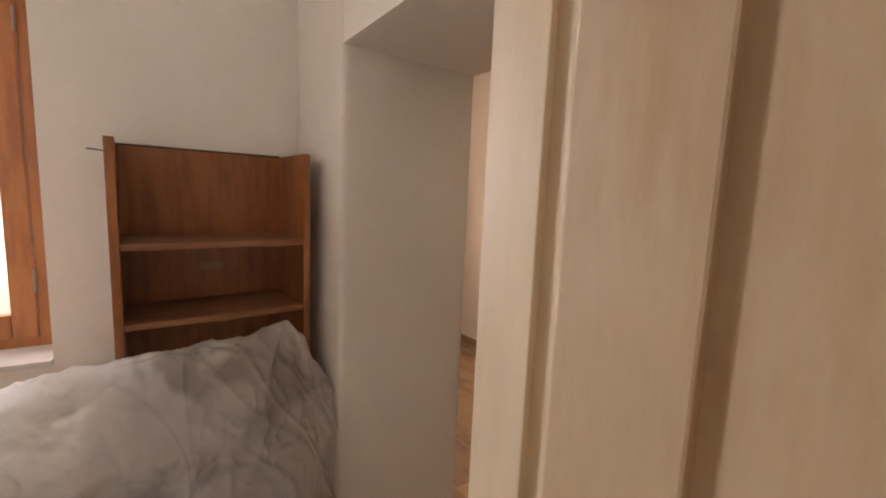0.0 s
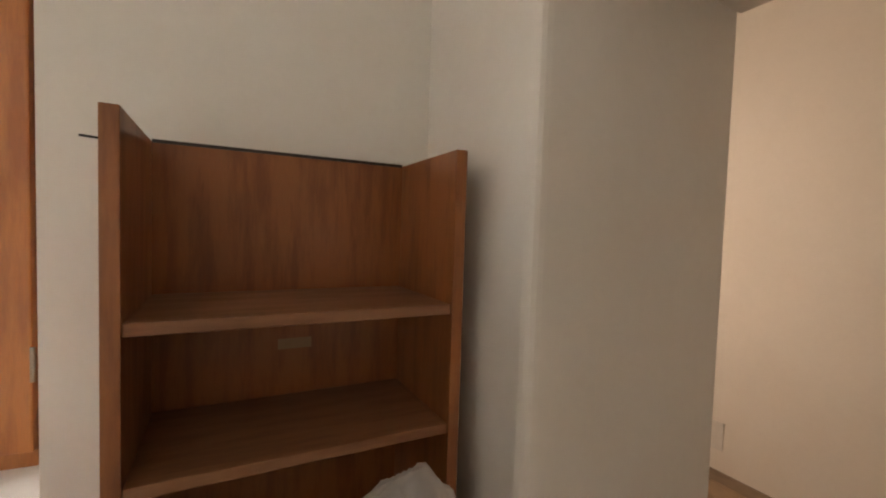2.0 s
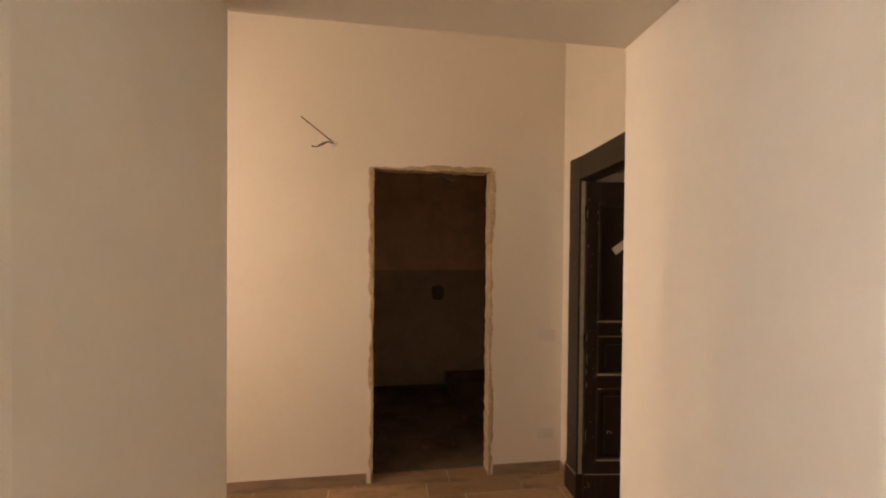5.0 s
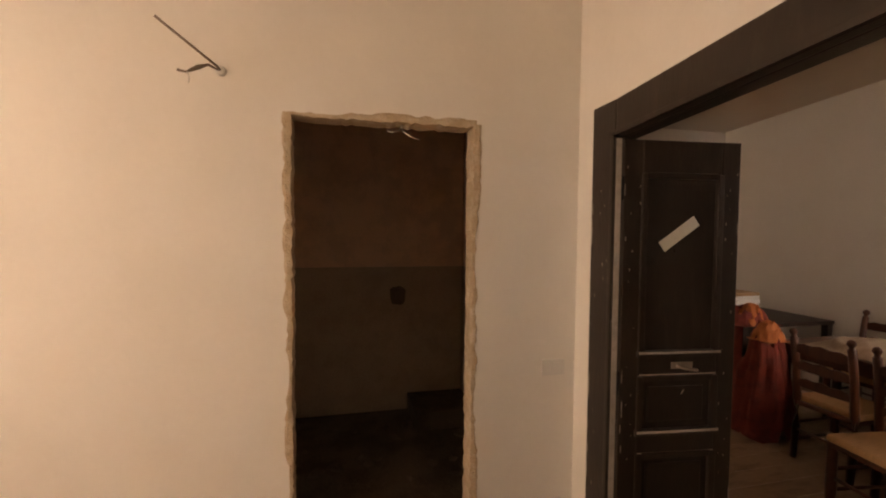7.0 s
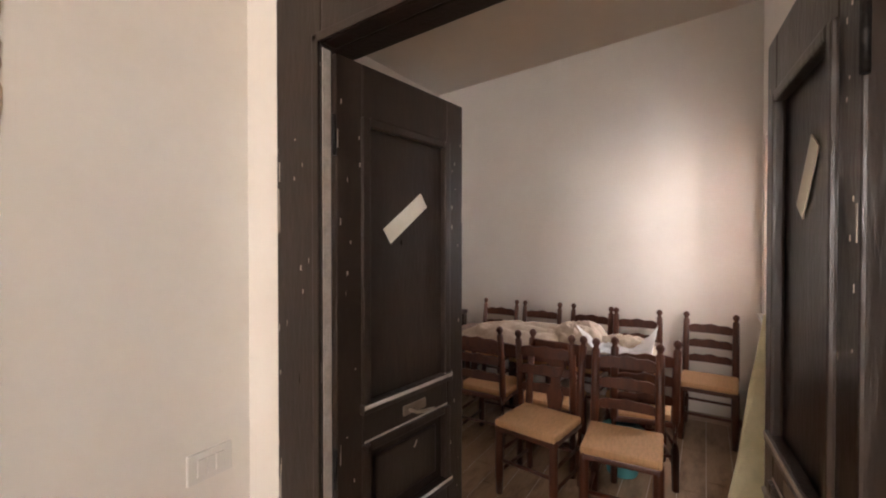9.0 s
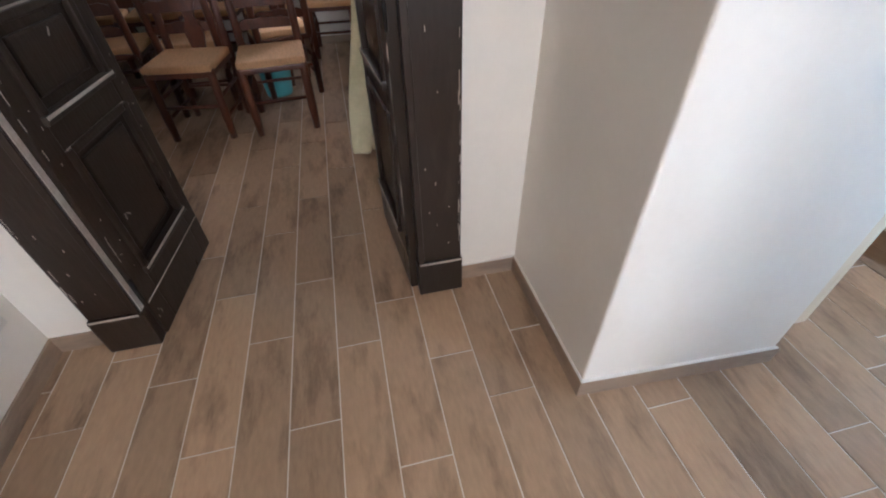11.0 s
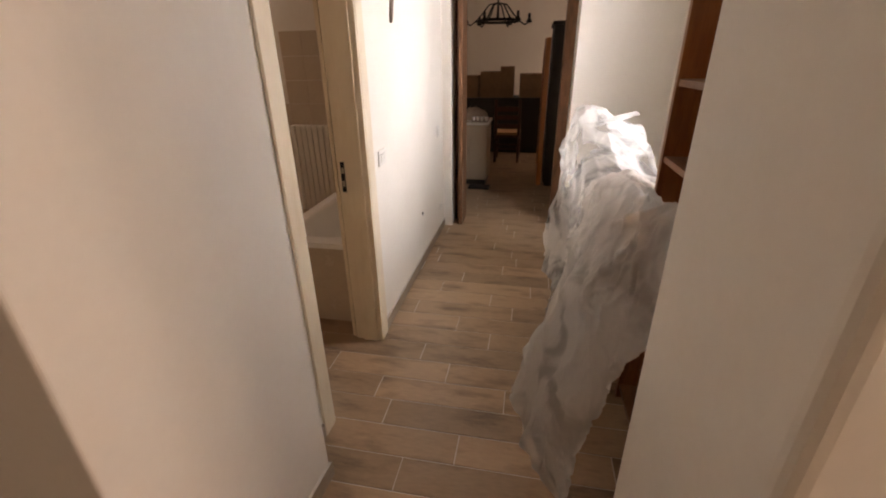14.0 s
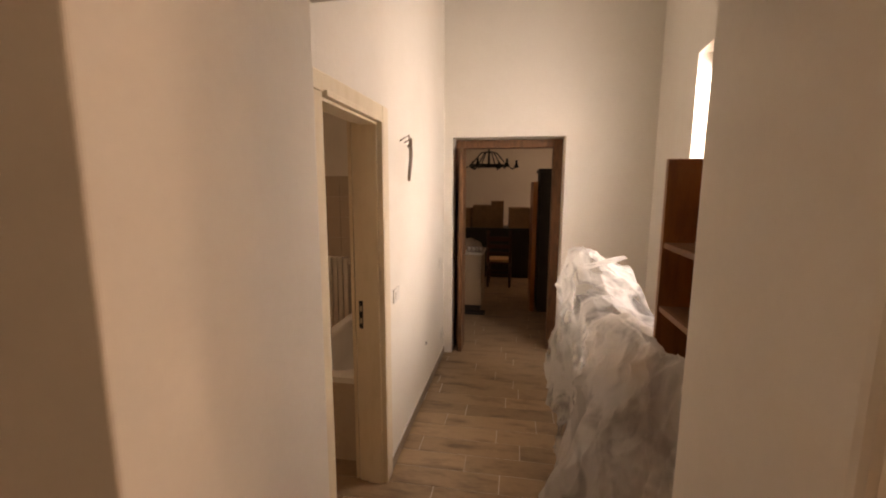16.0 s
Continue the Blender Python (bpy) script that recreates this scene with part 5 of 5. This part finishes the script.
for i, (x, w, h) in enumerate(((0.33, 0.34, 0.36), (-0.05, 0.36, 0.42), (-0.33, 0.24, 0.50), (-0.75, 0.38, 0.38))):
    c = thing("cardboard_box", "brown cardboard box on the far sideboard", "box", pose(x, -7.8, 0.95, 0, 0, i * 3 - 4), "cartons on the sideboard")
    bpart("body", CARTON, c, (-w / 2, w / 2, -0.2, 0.2, 0, h), bevel=0.005)
    bpart("flap", CARTON, c, (-w / 2, w / 2, -0.2, -0.005, h + 0.001, h + 0.006), (-w / 2, w / 2, 0.005, 0.2, h + 0.001, h + 0.006))
copy_thing(first, pose(-0.42, -6.9, 0, 0, 0, 90))
folded_mat = thing("folded_mat", "small dark folded mat on the floor", "mat")
bpart("layer", DARKF, folded_mat, (-0.30, -0.02, -5.17, -5.02, 0, 0.03), bevel=0.008)
chand = thing("chandelier", "black wrought iron chandelier with upright lamps", "chandelier", pose(-0.24, -6.3, 2.06))
bm = bmesh.new()
N = 36
R = 0.30
tube(bm, [(R * math.cos(2 * math.pi * k / N), R * math.sin(2 * math.pi * k / N), 0) for k in range(N + 1)], 0.017, 8, close=False)
part("ring", bm, IRON, chand)
bm = bmesh.new()
tube(bm, [(0, 0, 0.02), (0, 0, 0.3), (0, 0, 1.82)], [0.02, 0.012, 0.010], 8)
part("stem", bm, IRON, chand)
bm = bmesh.new()
tube(bm, [(0, 0, 1.838), (0, 0, 1.81), (0, 0, 1.78)], [0.06, 0.055, 0.015], 12)
part("ceiling_rose", bm, IRON, chand)
for k in range(6):
    a = 2 * math.pi * k / 6 + 0.2
    c, s = math.cos(a), math.sin(a)
    bm = bmesh.new()
    tube(bm, [(0, 0, 0.22), (0.12 * c, 0.12 * s, 0.20), (0.24 * c, 0.24 * s, 0.06), (R * c, R * s, 0), (0.38 * c, 0.38 * s, -0.05), (0.44 * c, 0.44 * s, -0.02)], 0.010, 6)
    ar = part("arm", bm, IRON, chand)
    bm = bmesh.new()
    tube(bm, [(0.44 * c, 0.44 * s, -0.03), (0.44 * c, 0.44 * s, -0.015), (0.44 * c, 0.44 * s, 0.02), (0.44 * c, 0.44 * s, 0.09)], [0.018, 0.045, 0.02, 0.016], 8)
    part("lamp_cup", bm, IRON, ar)

# ---------------------------------------------------------------- floor tiles
ROOMS = ((-3.4, 0.60, -0.07, 1.78), (-1.17, 0.01, -0.74, 0.02), (-1.95, 0.045, -3.68, -0.70), (0.03, 0.21, -1.66, -0.92), (0.58, 1.17, 0.37, 1.48),
         (1.15, 4.33, 0.21, 4.61), (-0.80, 0.05, 1.76, 1.90), (-1.13, -0.04, -4.12, -3.64), (-2.41, 1.01, -9.01, -4.10), (0.19, 2.31, -3.45, -0.71))
NEAR = ((-1.3, 0.60, -0.02, 1.78), (-1.17, 0.01, -0.74, 0.02), (-1.30, 0.05, -3.0, -0.70), (0.58, 2.6, 0.37, 1.6))
ROW, LEN, GAP, ORIGIN = 0.1618, 0.660, 0.0042, -0.0316
START = {6: 0.452, 5: 0.733, 4: 0.354, 3: 0.540, 2: 0.226, 1: 0.034, 0: 0.275, -1: -0.576, -2: -0.130, -3: -0.695, -4: -0.488, -5: -0.333, -6: -0.556,
         -7: -0.181, -8: -0.744, -9: -0.424, -10: -0.906, -11: -0.622, -12: -0.401, -13: -0.744, -14: -0.585, -15: -0.863, -16: -0.338, -17: -0.637, -18: -0.740}


def tile_mesh_of(length):
    bm = bmesh.new()
    x, y, c = length / 2 - GAP / 2, ROW / 2 - GAP / 2, 0.0010
    lo = [bm.verts.new(p) for p in ((-x, -y, -0.008), (x, -y, -0.008), (x, y, -0.008), (-x, y, -0.008))]
    mi = [bm.verts.new(p) for p in ((-x, -y, -c), (x, -y, -c), (x, y, -c), (-x, y, -c))]
    hi = [bm.verts.new(p) for p in ((-x + c, -y + c, 0), (x - c, -y + c, 0), (x - c, y - c, 0), (-x + c, y - c, 0))]
    for a, b in ((lo, mi), (mi, hi)):
        for k in range(4):
            bm.faces.new((a[k], a[(k + 1) % 4], b[(k + 1) % 4], b[k]))
    bm.faces.new(hi)
    me = bpy.data.meshes.new("floor_tile")
    bm.to_mesh(me)
    bm.free()
    me.materials.append(TILE)
    return me


full = tile_mesh_of(LEN)
cut = {}
rnd = random.Random(8)
rest_v, rest_f = [], []
count = 0
for r in range(-58, 30):
    y0 = ORIGIN + r * ROW
    yc = y0 + ROW / 2
    off = START.get(r, rnd.uniform(0, LEN))
    k0 = int(math.floor((-3.5 - off) / LEN))
    for k in range(k0, k0 + 15):
        a, b = off + k * LEN, off + (k + 1) * LEN
        spans = sorted((max(a, R0), min(b, R1)) for R0, R1, Y0, Y1 in ROOMS if y0 < Y1 - 0.005 and y0 + ROW > Y0 + 0.005 and min(b, R1) - max(a, R0) > 0.02)
        merged = []
        for s, e in spans:
            if merged and s <= merged[-1][1] + 0.02:
                merged[-1][1] = max(e, merged[-1][1])
            else:
                merged.append([s, e])
        for s, e in merged:
            near = any(R0 < (s + e) / 2 < R1 and Y0 < yc < Y1 for R0, R1, Y0, Y1 in NEAR)
            if near and count < 300:
                key = round(e - s, 2)
                if key >= 0.65:
                    me = full
                else:
                    me = cut.setdefault(key, None) or tile_mesh_of(key)
                    cut[key] = me
                o = new("floor_tile", me)
                o.location = ((s + e) / 2, yc, rnd.uniform(-0.0004, 0.0004))
                o.parent = floor
                count += 1
            else:
                n = len(rest_v)
                g = GAP / 2
                rest_v += [(s + g, y0 + g, 0), (e - g, y0 + g, 0), (e - g, y0 + ROW - g, 0), (s + g, y0 + ROW - g, 0),
                           (s + g, y0 + g, -0.008), (e - g, y0 + g, -0.008), (e - g, y0 + ROW - g, -0.008), (s + g, y0 + ROW - g, -0.008)]
                rest_f += [(n, n + 1, n + 2, n + 3), (n, n + 4, n + 5, n + 1), (n + 1, n + 5, n + 6, n + 2), (n + 2, n + 6, n + 7, n + 3), (n + 3, n + 7, n + 4, n)]
me = bpy.data.meshes.new("far_floor_tiles")
me.from_pydata(rest_v, [], rest_f)
me.materials.append(TILE)
o = new("far_floor_tiles", me)
o.parent = floor
tagged(o, "wood-look floor tiles", kind="stuff")
